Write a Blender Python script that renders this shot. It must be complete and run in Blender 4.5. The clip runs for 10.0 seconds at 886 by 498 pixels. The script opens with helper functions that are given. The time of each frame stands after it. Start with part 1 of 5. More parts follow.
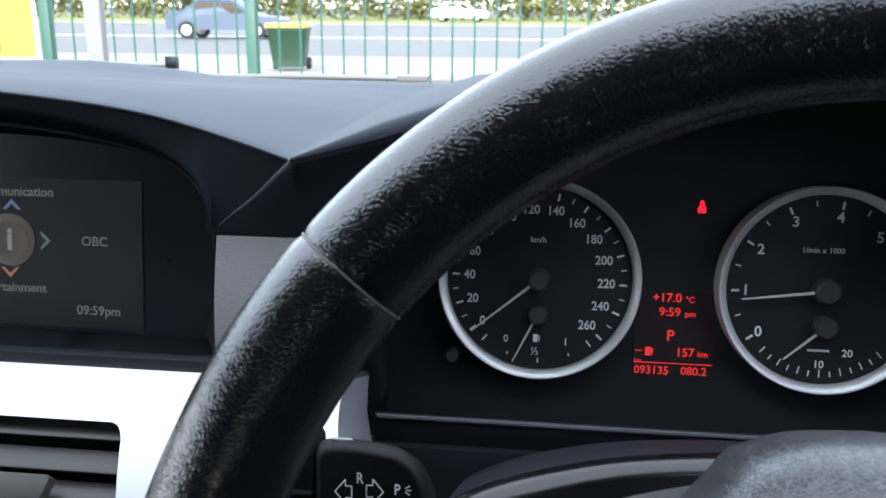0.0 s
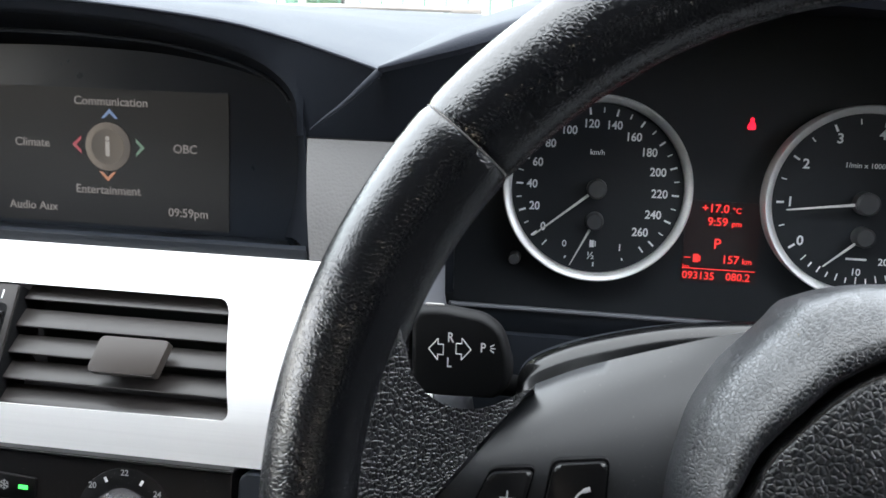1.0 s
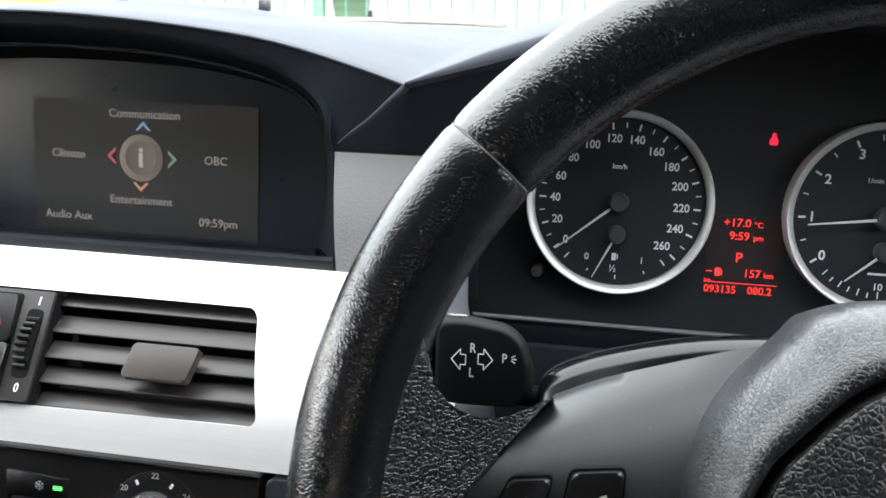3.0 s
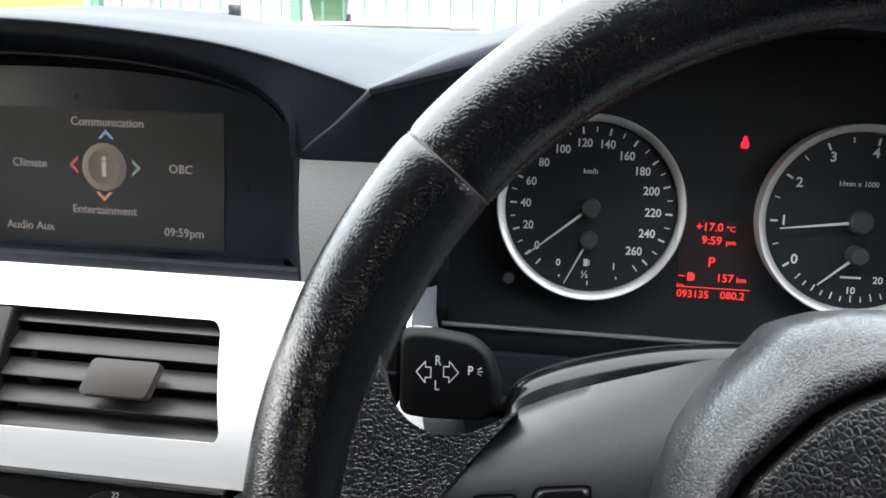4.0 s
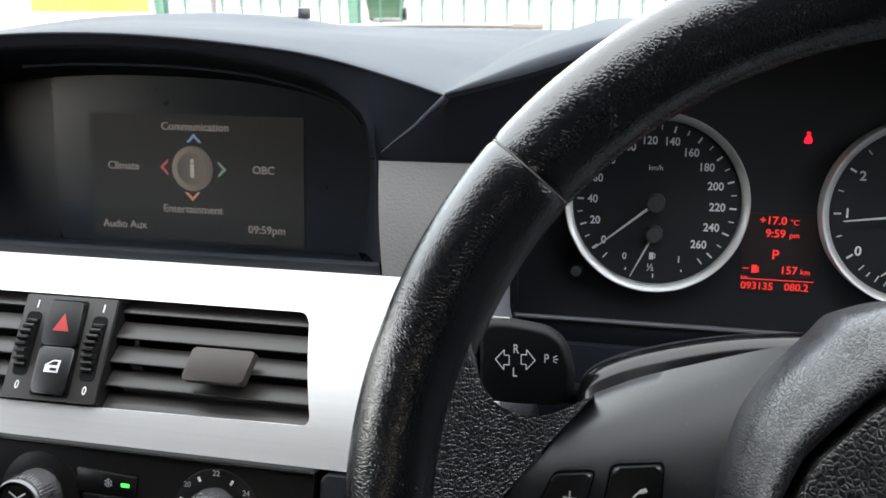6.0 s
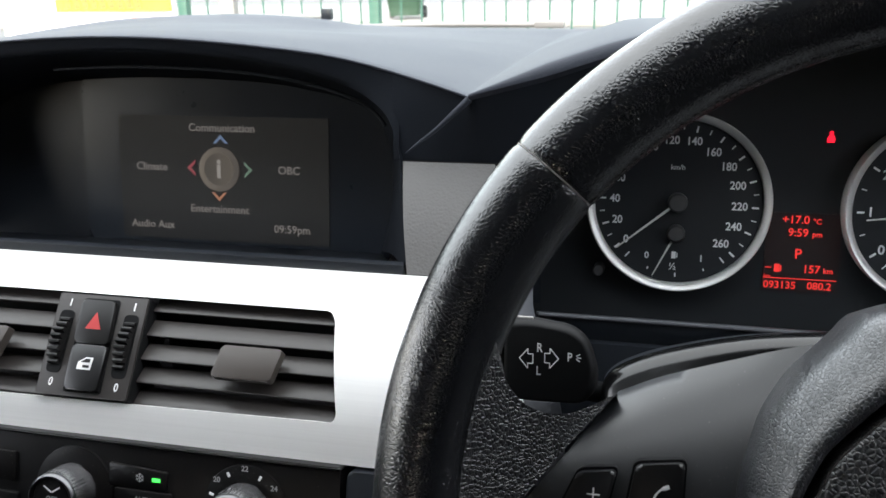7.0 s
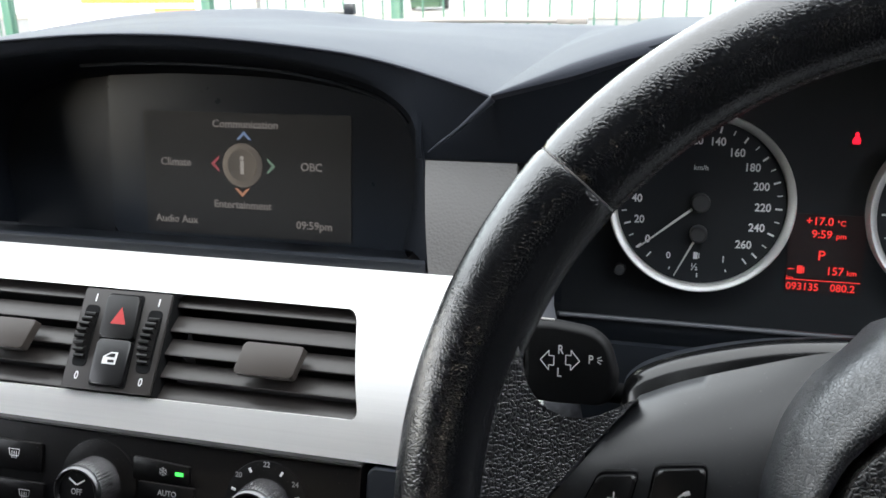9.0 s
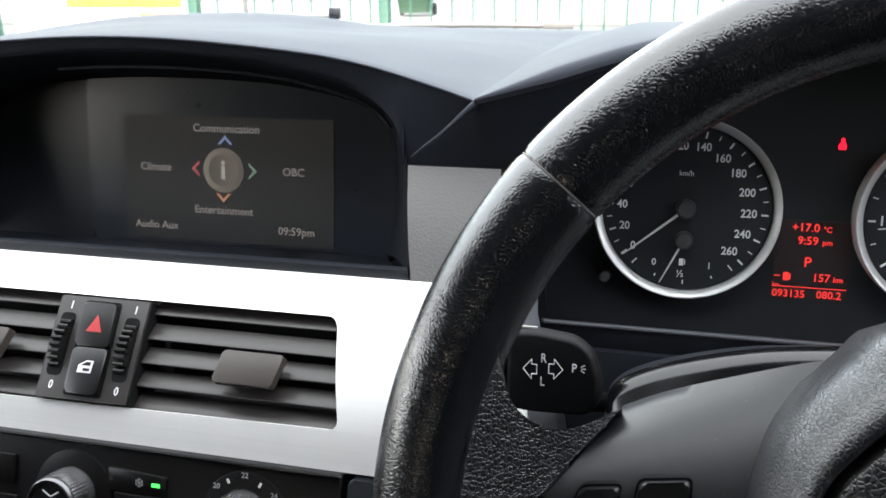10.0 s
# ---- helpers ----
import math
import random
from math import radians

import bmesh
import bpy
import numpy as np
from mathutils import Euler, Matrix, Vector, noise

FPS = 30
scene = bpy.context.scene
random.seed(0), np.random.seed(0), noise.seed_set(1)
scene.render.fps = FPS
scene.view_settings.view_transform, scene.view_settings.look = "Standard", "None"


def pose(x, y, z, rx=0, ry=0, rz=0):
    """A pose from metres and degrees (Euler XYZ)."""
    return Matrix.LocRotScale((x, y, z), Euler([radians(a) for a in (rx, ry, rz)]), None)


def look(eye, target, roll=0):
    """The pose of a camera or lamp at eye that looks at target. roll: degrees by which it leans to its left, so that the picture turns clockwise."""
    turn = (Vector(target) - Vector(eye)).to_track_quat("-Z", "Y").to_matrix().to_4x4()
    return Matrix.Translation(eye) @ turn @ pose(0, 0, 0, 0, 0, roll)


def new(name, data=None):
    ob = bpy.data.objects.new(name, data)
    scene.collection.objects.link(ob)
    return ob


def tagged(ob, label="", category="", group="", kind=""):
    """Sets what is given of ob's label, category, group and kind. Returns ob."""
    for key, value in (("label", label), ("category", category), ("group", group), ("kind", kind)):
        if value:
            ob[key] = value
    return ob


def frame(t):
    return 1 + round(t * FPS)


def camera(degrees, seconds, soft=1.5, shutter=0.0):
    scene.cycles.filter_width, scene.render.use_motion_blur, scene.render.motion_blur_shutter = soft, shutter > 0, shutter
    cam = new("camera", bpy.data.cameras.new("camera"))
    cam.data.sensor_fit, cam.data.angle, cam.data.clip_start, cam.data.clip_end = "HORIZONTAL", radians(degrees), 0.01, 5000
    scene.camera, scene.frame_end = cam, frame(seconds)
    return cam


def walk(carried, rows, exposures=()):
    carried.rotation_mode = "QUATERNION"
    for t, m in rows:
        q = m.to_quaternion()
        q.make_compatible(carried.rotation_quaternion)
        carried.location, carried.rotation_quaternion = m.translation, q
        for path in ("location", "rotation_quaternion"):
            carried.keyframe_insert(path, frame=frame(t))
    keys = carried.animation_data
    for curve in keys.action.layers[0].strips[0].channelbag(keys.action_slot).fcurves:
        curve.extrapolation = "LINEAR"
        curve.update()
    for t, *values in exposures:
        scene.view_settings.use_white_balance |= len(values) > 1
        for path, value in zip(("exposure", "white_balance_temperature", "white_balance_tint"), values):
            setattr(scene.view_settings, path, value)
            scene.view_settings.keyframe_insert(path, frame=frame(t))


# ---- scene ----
cam = camera(53.14, 10.0)
PATH = [
    (0, (0.03505, 0.03504, 1.18592), (-0.19464, 1.95137, 0.66160), 0.378),
    (0.2, (0.03585, 0.03741, 1.18500), (-0.15180, 1.94800, 0.62420), 0.090),
    (0.5, (0.03620, 0.04033, 1.18248), (-0.13980, 1.94403, 0.59516), -0.039),
    (0.7, (0.03352, 0.03222, 1.18107), (-0.15700, 1.90000, 0.58287), 0.358),
    (0.9, (0.02537, 0.00296, 1.18130), (-0.22417, 1.90000, 0.55025), 0.800),
    (1, (0.02066, -0.01339, 1.17559), (-0.26799, 1.85986, 0.53714), 0.995),
    (1.3, (0.00950, -0.03780, 1.17040), (-0.36629, 1.90000, 0.46841), 1.542),
    (1.5, (0.00906, -0.03818, 1.17216), (-0.38433, 1.79611, 0.47890), 1.641),
    (2, (0.01079, -0.03540, 1.17409), (-0.37764, 1.80180, 0.48575), 1.857),
    (2.2, (0.01200, -0.02970, 1.17640), (-0.37645, 1.90000, 0.47797), 1.900),
    (2.5, (0.01385, -0.02381, 1.17740), (-0.34845, 1.83358, 0.53022), 1.651),
    (2.7, (0.01600, -0.02300, 1.18000), (-0.34643, 1.90000, 0.52334), 1.301),
    (3, (0.02260, -0.02123, 1.17944), (-0.32321, 1.84907, 0.56105), 0.920),
    (4.5, (0.02802, -0.00920, 1.17996), (-0.26658, 1.87203, 0.56827), 0.670),
    (5, (0.02550, -0.02300, 1.18471), (-0.31152, 1.84786, 0.56318), 0.169),
    (5.5, (0.02377, -0.03348, 1.18720), (-0.36956, 1.82483, 0.56113), -0.439),
    (7, (0.02303, -0.04174, 1.19185), (-0.45094, 1.79553, 0.55957), -1.439),
    (7.5, (0.02160, -0.05159, 1.19262), (-0.47665, 1.77498, 0.54810), -1.279),
    (8, (0.02084, -0.04281, 1.18918), (-0.48817, 1.77458, 0.52735), -0.959),
    (8.5, (0.01953, -0.05579, 1.19084), (-0.49547, 1.76129, 0.53282), -0.917),
    (9, (0.02190, -0.04231, 1.19597), (-0.49269, 1.77840, 0.54770), -1.326),
    (9.5, (0.02309, -0.03802, 1.19633), (-0.47999, 1.78934, 0.55785), -1.557),
    (10, (0.02302, -0.03503, 1.19405), (-0.46695, 1.79645, 0.55718), -1.040),
]
walk(cam, [(t, look(eye, target, roll)) for t, eye, target, roll in PATH],
     [(0, 2.18, 6000, 12), (0.5, 2.75, 6400, 12), (1.0, 3.0, 6700, 12), (1.5, 3.15, 6900, 12), (4.5, 2.95, 6900, 12), (7.5, 2.47, 6850, 12), (10, 2.75, 6850, 12)])
cam.data.dof.use_dof, cam.data.dof.focus_distance, cam.data.dof.aperture_fstop = True, 0.40, 30.0

# ---- world, sun, exposure ----
world = bpy.data.worlds.new("sky")
scene.world = world
world.use_nodes = True
wn = world.node_tree
sky = wn.nodes.new("ShaderNodeTexSky")
sky.sky_type, sky.sun_disc = "NISHITA", False
sky.sun_elevation, sky.sun_rotation = radians(24), radians(182)
sky.air_density, sky.dust_density = 1.0, 1.0
veil = wn.nodes.new("ShaderNodeMix")  # thin bright overcast over the whole sky
veil.data_type, veil.blend_type = "RGBA", "ADD"
veil.inputs[0].default_value, veil.inputs[7].default_value = 1.0, (7.6, 7.45, 7.5, 1)
wn.links.new(sky.outputs[0], veil.inputs[6])
wn.links.new(veil.outputs[2], wn.nodes["Background"].inputs[0])
wn.nodes["Background"].inputs[1].default_value = 0.10
sun = new("sun", bpy.data.lights.new("sun", "SUN"))
sun.data.energy, sun.data.angle, sun.data.color = 1.4, radians(10), (1.0, 0.97, 0.94)
sun.matrix_world = look((-0.32, -9.13, 4.07), (0, 0, 0))


# ---- helpers ----
def L(t, v):
    return t[0] + (t[1] - t[0]) * v


def curve(pts, x):
    """Piecewise linear value of sorted (x, y) pairs."""
    return float(np.interp(x, [p[0] for p in pts], [p[1] for p in pts]))


def smooth_curve(pts, count):
    """A Catmull-Rom line through points, with count steps a span."""
    pts = [Vector(p) for p in pts]
    ext = [2 * pts[0] - pts[1], *pts, 2 * pts[-1] - pts[-2]]
    out = []
    for i in range(len(pts) - 1):
        a, b, c, d = ext[i:i + 4]
        for k in range(count):
            t = k / count
            out.append(0.5 * (2 * b + (c - a) * t + (2 * a - 5 * b + 4 * c - d) * t * t + (3 * b - a - 3 * c + d) * t ** 3))
    out.append(pts[-1])
    return out


def link(name, bm, material, parent=None, label="", smooth=40.0, matrix=None):
    bmesh.ops.recalc_face_normals(bm, faces=bm.faces)
    me = bpy.data.meshes.new(name)
    bm.to_mesh(me)
    bm.free()
    if material is not None:
        me.materials.append(material)
    if smooth:
        me.shade_smooth()
        me.set_sharp_from_angle(angle=radians(smooth))
    ob = new(name, me)
    if parent is not None:
        ob.parent = parent
    if matrix is not None:
        ob.matrix_basis = matrix
    if label:
        ob["label"] = label
    return ob


def part(name, bm, material, parent, label="", smooth=40.0, matrix=None):
    return link(name, bm, material, parent, label, smooth, matrix)


def thing(name, matrix, label, category, group="", kind=""):
    ob = new(name)
    ob.empty_display_size = 0.01
    ob.matrix_world = matrix
    return tagged(ob, label, category, group, kind)


def frame_of(origin, right, up, out):
    m = Matrix.Identity(4)
    for k, axis in enumerate((right, up, out)):
        a = Vector(axis).normalized()
        for r in range(3):
            m[r][k] = a[r]
    m.translation = Vector(origin)
    return m


def prism(outline, z0, z1, bevel=0.0, seg=2, bm=None):
    """A solid from an outline in x, y between two heights, its upper rim rounded."""
    bm = bm or bmesh.new()
    low = [bm.verts.new((p[0], p[1], z0)) for p in outline]
    high = [bm.verts.new((p[0], p[1], z1)) for p in outline]
    n = len(outline)
    bm.faces.new(list(reversed(low)))
    top = bm.faces.new(high)
    for i in range(n):
        bm.faces.new((low[i], low[(i + 1) % n], high[(i + 1) % n], high[i]))
    if bevel:
        bmesh.ops.bevel(bm, geom=list(top.edges), offset=bevel, segments=seg, profile=0.5, affect="EDGES", clamp_overlap=True)
    return bm


def round_rect(x0, y0, x1, y1, r, seg=5, skew=0.0):
    pts = []
    for cx, cy, a in ((x1 - r, y1 - r, 0), (x0 + r, y1 - r, 90), (x0 + r, y0 + r, 180), (x1 - r, y0 + r, 270)):
        for k in range(seg + 1):
            b = radians(a + 90 * k / seg)
            pts.append((cx + r * math.cos(b), cy + r * math.sin(b)))
    ym = (y0 + y1) / 2
    return [(x + skew * (y - ym), y) for x, y in pts]


def rounded_poly(pts, r, seg=4):
    """An outline with its corners rounded."""
    out = []
    n = len(pts)
    for i in range(n):
        p, a, b = Vector(pts[i]), Vector(pts[i - 1]), Vector(pts[(i + 1) % n])
        d1, d2 = (a - p).normalized(), (b - p).normalized()
        rr = min(r, (a - p).length * 0.45, (b - p).length * 0.45)
        s, e = p + d1 * rr, p + d2 * rr
        for k in range(seg + 1):
            t = k / seg
            out.append(tuple((1 - t) ** 2 * s + 2 * t * (1 - t) * p + t * t * e))
    return out


def box(x0, y0, z0, x1, y1, z1, bevel=0.0, bm=None, seg=2):
    bm = bm or bmesh.new()
    r = bmesh.ops.create_cube(bm, size=1.0, matrix=Matrix.Translation(((x0 + x1) / 2, (y0 + y1) / 2, (z0 + z1) / 2)) @ Matrix.Diagonal((x1 - x0, y1 - y0, z1 - z0, 1)))
    if bevel:
        es = list({e for v in r["verts"] for e in v.link_edges})
        bmesh.ops.bevel(bm, geom=es, offset=bevel, segments=seg, profile=0.5, affect="EDGES", clamp_overlap=True)
    return bm


def grid(rows, bm=None, close_u=False):
    """A surface through rows of points."""
    bm = bm or bmesh.new()
    vs = [[bm.verts.new(p) for p in row] for row in rows]
    m = len(vs[0])
    for i in range(len(vs) - 1):
        for j in range(m if close_u else m - 1):
            k = (j + 1) % m
            bm.faces.new((vs[i][j], vs[i][k], vs[i + 1][k], vs[i + 1][j]))
    return bm


def solid_grid(rows, thick):
    """A surface with thickness: a second sheet shifted by thick, joined round its border."""
    rows = [[Vector(p) for p in row] for row in rows]
    back = [[p + Vector(thick) for p in row] for row in rows]
    bm = bmesh.new()
    grid(rows, bm)
    grid([list(reversed(r)) for r in back], bm)
    def rim(a, b):
        for i in range(len(a) - 1):
            va = [bm.verts.new(p) for p in (a[i], b[i], b[i + 1], a[i + 1])]
            bm.faces.new(va)
    rim(rows[0], back[0])
    rim(list(reversed(rows[-1])), list(reversed(back[-1])))
    rim([r[-1] for r in rows], [r[-1] for r in back])
    rim([r[0] for r in reversed(rows)], [r[0] for r in reversed(back)])
    bmesh.ops.remove_doubles(bm, verts=bm.verts, dist=1e-6)
    return bm


def tube(path, radius, sides=12, bm=None, closed=False, flat=1.0, side_axis=None, caps=True):
    """A sweep of a round (or flattened) section along points."""
    path = [Vector(p) for p in path]
    n = len(path)
    rows = []
    for i, p in enumerate(path):
        d = (path[(i + 1) % n] - path[i - 1]) if closed else (path[min(i + 1, n - 1)] - path[max(i - 1, 0)])
        d.normalize()
        up = Vector(side_axis) if side_axis else (Vector((0, 0, 1)) if abs(d.z) < 0.9 else Vector((1, 0, 0)))
        a = d.cross(up).normalized()
        b = a.cross(d)
        rr = radius[i] if isinstance(radius, (list, tuple)) else radius
        rows.append([p + rr * (math.cos(2 * math.pi * k / sides) * a + flat * math.sin(2 * math.pi * k / sides) * b) for k in range(sides)])
    if closed:
        rows.append(rows[0])
    bm = grid(rows, bm, close_u=True)
    if closed:
        bmesh.ops.remove_doubles(bm, verts=bm.verts, dist=1e-7)
    elif caps:
        bm.verts.ensure_lookup_table()
        vs = list(bm.verts)[-n * sides:]
        bm.faces.new(list(reversed(vs[:sides])))
        bm.faces.new(vs[-sides:])
    return bm


def lathe(profile, sides=48, bm=None, closed=False):
    """A solid of revolution about z from (radius, height) pairs."""
    rows = [[(r * math.cos(2 * math.pi * k / sides), r * math.sin(2 * math.pi * k / sides), z) for k in range(sides)] for r, z in profile]
    if closed:
        rows.append(rows[0])
    bm = grid(rows, bm, close_u=True)
    bmesh.ops.remove_doubles(bm, verts=bm.verts, dist=1e-7)
    return bm


def words(name, text, size, material, parent, x, y, z, align="CENTER", angle=0.0, depth=0.0001, label="", squeeze=1.0, bold=0.012):
    """Lettering in the built-in font, turned into a mesh."""
    cu = bpy.data.curves.new(name, "FONT")
    cu.body, cu.size, cu.align_x, cu.align_y, cu.extrude = text, size, align, "CENTER", depth
    cu.resolution_u, cu.offset = 3, size * bold
    tmp = new("tmp", cu)
    bpy.context.view_layer.update()
    me = bpy.data.meshes.new_from_object(tmp.evaluated_get(bpy.context.evaluated_depsgraph_get()))
    bpy.data.objects.remove(tmp)
    bpy.data.curves.remove(cu)
    me.materials.clear()
    me.materials.append(material)
    me.transform(Matrix.Diagonal((squeeze, 1, 1, 1)))
    ob = new(name, me)
    ob.parent = parent
    ob.matrix_basis = pose(x, y, z, 0, 0, angle)
    if label:
        ob["label"] = label
    return ob


# ---- materials ----
def nodes_of(name):
    m = bpy.data.materials.new(name)
    m.use_nodes = True
    return m, m.node_tree, m.node_tree.nodes["Principled BSDF"]


def material(name, color, rough=0.5, metal=0.0, spec=0.5, vary=0.15, vary_scale=30.0, grain=0.0, grain_scale=1200.0, cells=False,
             rough_vary=0.08, stretch=(1, 1, 1), coat=0.0, dust=0.0, grain2=0.0, grain2_scale=150.0, sheen=0.0, coat_rough=0.08):
    """Paint, plastic, leather or metal: colour that varies at two scales, uneven gloss, and fine relief."""
    m, nt, b = nodes_of(name)
    ln, nn = nt.links.new, nt.nodes.new
    tc = nn("ShaderNodeTexCoord")
    mp = nn("ShaderNodeMapping")
    mp.inputs["Scale"].default_value = stretch
    ln(tc.outputs["Object"], mp.inputs[0])
    n1 = nn("ShaderNodeTexNoise")
    n1.inputs["Scale"].default_value, n1.inputs["Detail"].default_value = vary_scale, 6
    ln(mp.outputs[0], n1.inputs[0])
    mix = nn("ShaderNodeMix")
    mix.data_type = "RGBA"
    c = Vector(color[:3])
    mix.inputs[6].default_value = (*(c * (1 - vary)), 1)
    mix.inputs[7].default_value = (*[min(1, v) for v in c * (1 + vary)], 1)
    ln(n1.outputs[0], mix.inputs[0])
    out = mix.outputs[2]
    if dust:
        n3 = nn("ShaderNodeTexNoise")
        n3.inputs["Scale"].default_value, n3.inputs["Detail"].default_value = 900.0, 2
        ln(tc.outputs["Object"], n3.inputs[0])
        rmp = nn("ShaderNodeValToRGB")
        rmp.color_ramp.elements[0].position, rmp.color_ramp.elements[1].position = 0.70, 0.76
        ln(n3.outputs[0], rmp.inputs[0])
        ml = nn("ShaderNodeMath")
        ml.operation = "MULTIPLY"
        ml.inputs[1].default_value = dust
        ln(rmp.outputs[0], ml.inputs[0])
        mx = nn("ShaderNodeMix")
        mx.data_type = "RGBA"
        mx.inputs[7].default_value = (0.4, 0.38, 0.35, 1)
        ln(ml.outputs[0], mx.inputs[0])
        ln(out, mx.inputs[6])
        out = mx.outputs[2]
    ln(out, b.inputs["Base Color"])
    mr = nn("ShaderNodeMapRange")
    mr.inputs[3].default_value, mr.inputs[4].default_value = max(0.02, rough - rough_vary), min(1, rough + rough_vary)
    ln(n1.outputs[0], mr.inputs[0])
    ln(mr.outputs[0], b.inputs["Roughness"])
    b.inputs["Metallic"].default_value = metal
    b.inputs["Specular IOR Level"].default_value = spec
    b.inputs["Coat Weight"].default_value = coat
    b.inputs["Coat Roughness"].default_value = coat_rough
    if sheen:
        b.inputs["Sheen Weight"].default_value = sheen
        b.inputs["Sheen Roughness"].default_value = 0.4
    last = None
    for amount, scale, cell in ((grain2, grain2_scale, False), (grain, grain_scale, cells)):
        if not amount:
            continue
        tx = nn("ShaderNodeTexVoronoi" if cell else "ShaderNodeTexNoise")
        tx.inputs["Scale"].default_value = scale
        if not cell:
            tx.inputs["Detail"].default_value = 3
        ln(mp.outputs[0], tx.inputs[0])
        bp = nn("ShaderNodeBump")
        bp.inputs["Strength"].default_value = 1.0
        bp.inputs["Distance"].default_value = amount
        bp.invert = cell
        ln(tx.outputs[0], bp.inputs["Height"])
        if last:
            ln(last.outputs[0], bp.inputs["Normal"])
        last = bp
    if last:
        ln(last.outputs[0], b.inputs["Normal"])
    return m


def leather(name, color, rough, cell, depth, wrinkle=0.0, spec=0.5, wrinkle_scale=120.0, crease=0.2, stretch=None, warp=0.5):
    """Grained hide: small raised pebbles with creases between them, warped so that no row repeats.
    With stretch the grain follows the mesh's own hide map, drawn out across it."""
    m, nt, b = nodes_of(name)
    ln, nn = nt.links.new, nt.nodes.new
    tc = nn("ShaderNodeTexCoord")
    where = tc.outputs["Object"]
    if stretch:
        uv = nn("ShaderNodeUVMap")
        uv.uv_map = "hide"
        mp = nn("ShaderNodeMapping")
        mp.inputs["Scale"].default_value = (*stretch, 1)
        ln(uv.outputs[0], mp.inputs[0])
        where = mp.outputs[0]
    wob = nn("ShaderNodeTexNoise")
    wob.inputs["Scale"].default_value, wob.inputs["Detail"].default_value = cell * 0.35, 3
    ln(where, wob.inputs[0])
    add = nn("ShaderNodeMix")
    add.data_type, add.blend_type = "RGBA", "LINEAR_LIGHT"
    add.inputs[0].default_value = warp / cell
    ln(where, add.inputs[6])
    ln(wob.outputs["Color"], add.inputs[7])
    vo = nn("ShaderNodeTexVoronoi")
    vo.feature = "DISTANCE_TO_EDGE"
    vo.inputs["Scale"].default_value = cell
    ln(add.outputs[2], vo.inputs[0])
    rp = nn("ShaderNodeValToRGB")
    rp.color_ramp.elements[0].position, rp.color_ramp.elements[1].position = 0.0, crease
    rp.color_ramp.interpolation = "EASE"
    ln(vo.outputs[0], rp.inputs[0])
    big = nn("ShaderNodeTexNoise")
    big.inputs["Scale"].default_value, big.inputs["Detail"].default_value = wrinkle_scale, 4
    if stretch:
        mw = nn("ShaderNodeMapping")
        mw.inputs["Scale"].default_value = (1.0, 0.28, 1)
        ln(uv.outputs[0], mw.inputs[0])
        ln(mw.outputs[0], big.inputs[0])
    else:
        ln(where, big.inputs[0])
    b1 = nn("ShaderNodeBump")
    b1.inputs["Distance"].default_value = max(wrinkle, 1e-6)
    ln(big.outputs[0], b1.inputs["Height"])
    patch = nn("ShaderNodeTexNoise")
    patch.inputs["Scale"].default_value, patch.inputs["Detail"].default_value = 45.0, 3
    ln(tc.outputs["Object"], patch.inputs[0])
    strong = nn("ShaderNodeMapRange")
    strong.inputs[1].default_value, strong.inputs[2].default_value = 0.35, 0.7
    strong.inputs[3].default_value, strong.inputs[4].default_value = 0.65, 1.0
    ln(patch.outputs[0], strong.inputs[0])
    b2 = nn("ShaderNodeBump")
    b2.inputs["Distance"].default_value = depth
    ln(strong.outputs[0], b2.inputs["Strength"])
    ln(rp.outputs[0], b2.inputs["Height"])
    ln(b1.outputs[0], b2.inputs["Normal"])
    ln(b2.outputs[0], b.inputs["Normal"])
    wear = nn("ShaderNodeTexNoise")
    wear.inputs["Scale"].default_value, wear.inputs["Detail"].default_value = 22.0, 5
    ln(tc.outputs["Object"], wear.inputs[0])
    mix = nn("ShaderNodeMix")
    mix.data_type = "RGBA"
    c = Vector(color)
    mix.inputs[6].default_value, mix.inputs[7].default_value = (*(c * 0.75), 1), (*(c * 1.3), 1)
    ln(wear.outputs[0], mix.inputs[0])
    ln(mix.outputs[2], b.inputs["Base Color"])
    mr = nn("ShaderNodeMapRange")
    mr.inputs[3].default_value, mr.inputs[4].default_value = rough - 0.07, rough + 0.09
    ln(wear.outputs[0], mr.inputs[0])
    ln(mr.outputs[0], b.inputs["Roughness"])
    b.inputs["Specular IOR Level"].default_value = spec
    return m


def glow(name, color, strength):
    m, nt, b = nodes_of(name)
    b.inputs["Base Color"].default_value = (0.01, 0.01, 0.01, 1)
    b.inputs["Emission Color"].default_value = (*color, 1)
    b.inputs["Emission Strength"].default_value = strength
    b.inputs["Roughness"].default_value = 0.6
    return m


def shaded_glow(name, one, two, strength, half):
    """A lit picture of a round knob on a display: its tone runs across it."""
    m = glow(name, one, strength)
    nt = m.node_tree
    tc, sp, mr, mix = (nt.nodes.new(k) for k in ("ShaderNodeTexCoord", "ShaderNodeSeparateXYZ", "ShaderNodeMapRange", "ShaderNodeMix"))
    mix.data_type = "RGBA"
    mix.inputs[6].default_value, mix.inputs[7].default_value = (*one, 1), (*two, 1)
    mr.inputs[1].default_value, mr.inputs[2].default_value = -half, half
    nt.links.new(tc.outputs["Object"], sp.inputs[0])
    nt.links.new(sp.outputs[0], mr.inputs[0])
    nt.links.new(mr.outputs[0], mix.inputs[0])
    nt.links.new(mix.outputs[2], nt.nodes["Principled BSDF"].inputs["Emission Color"])
    return m


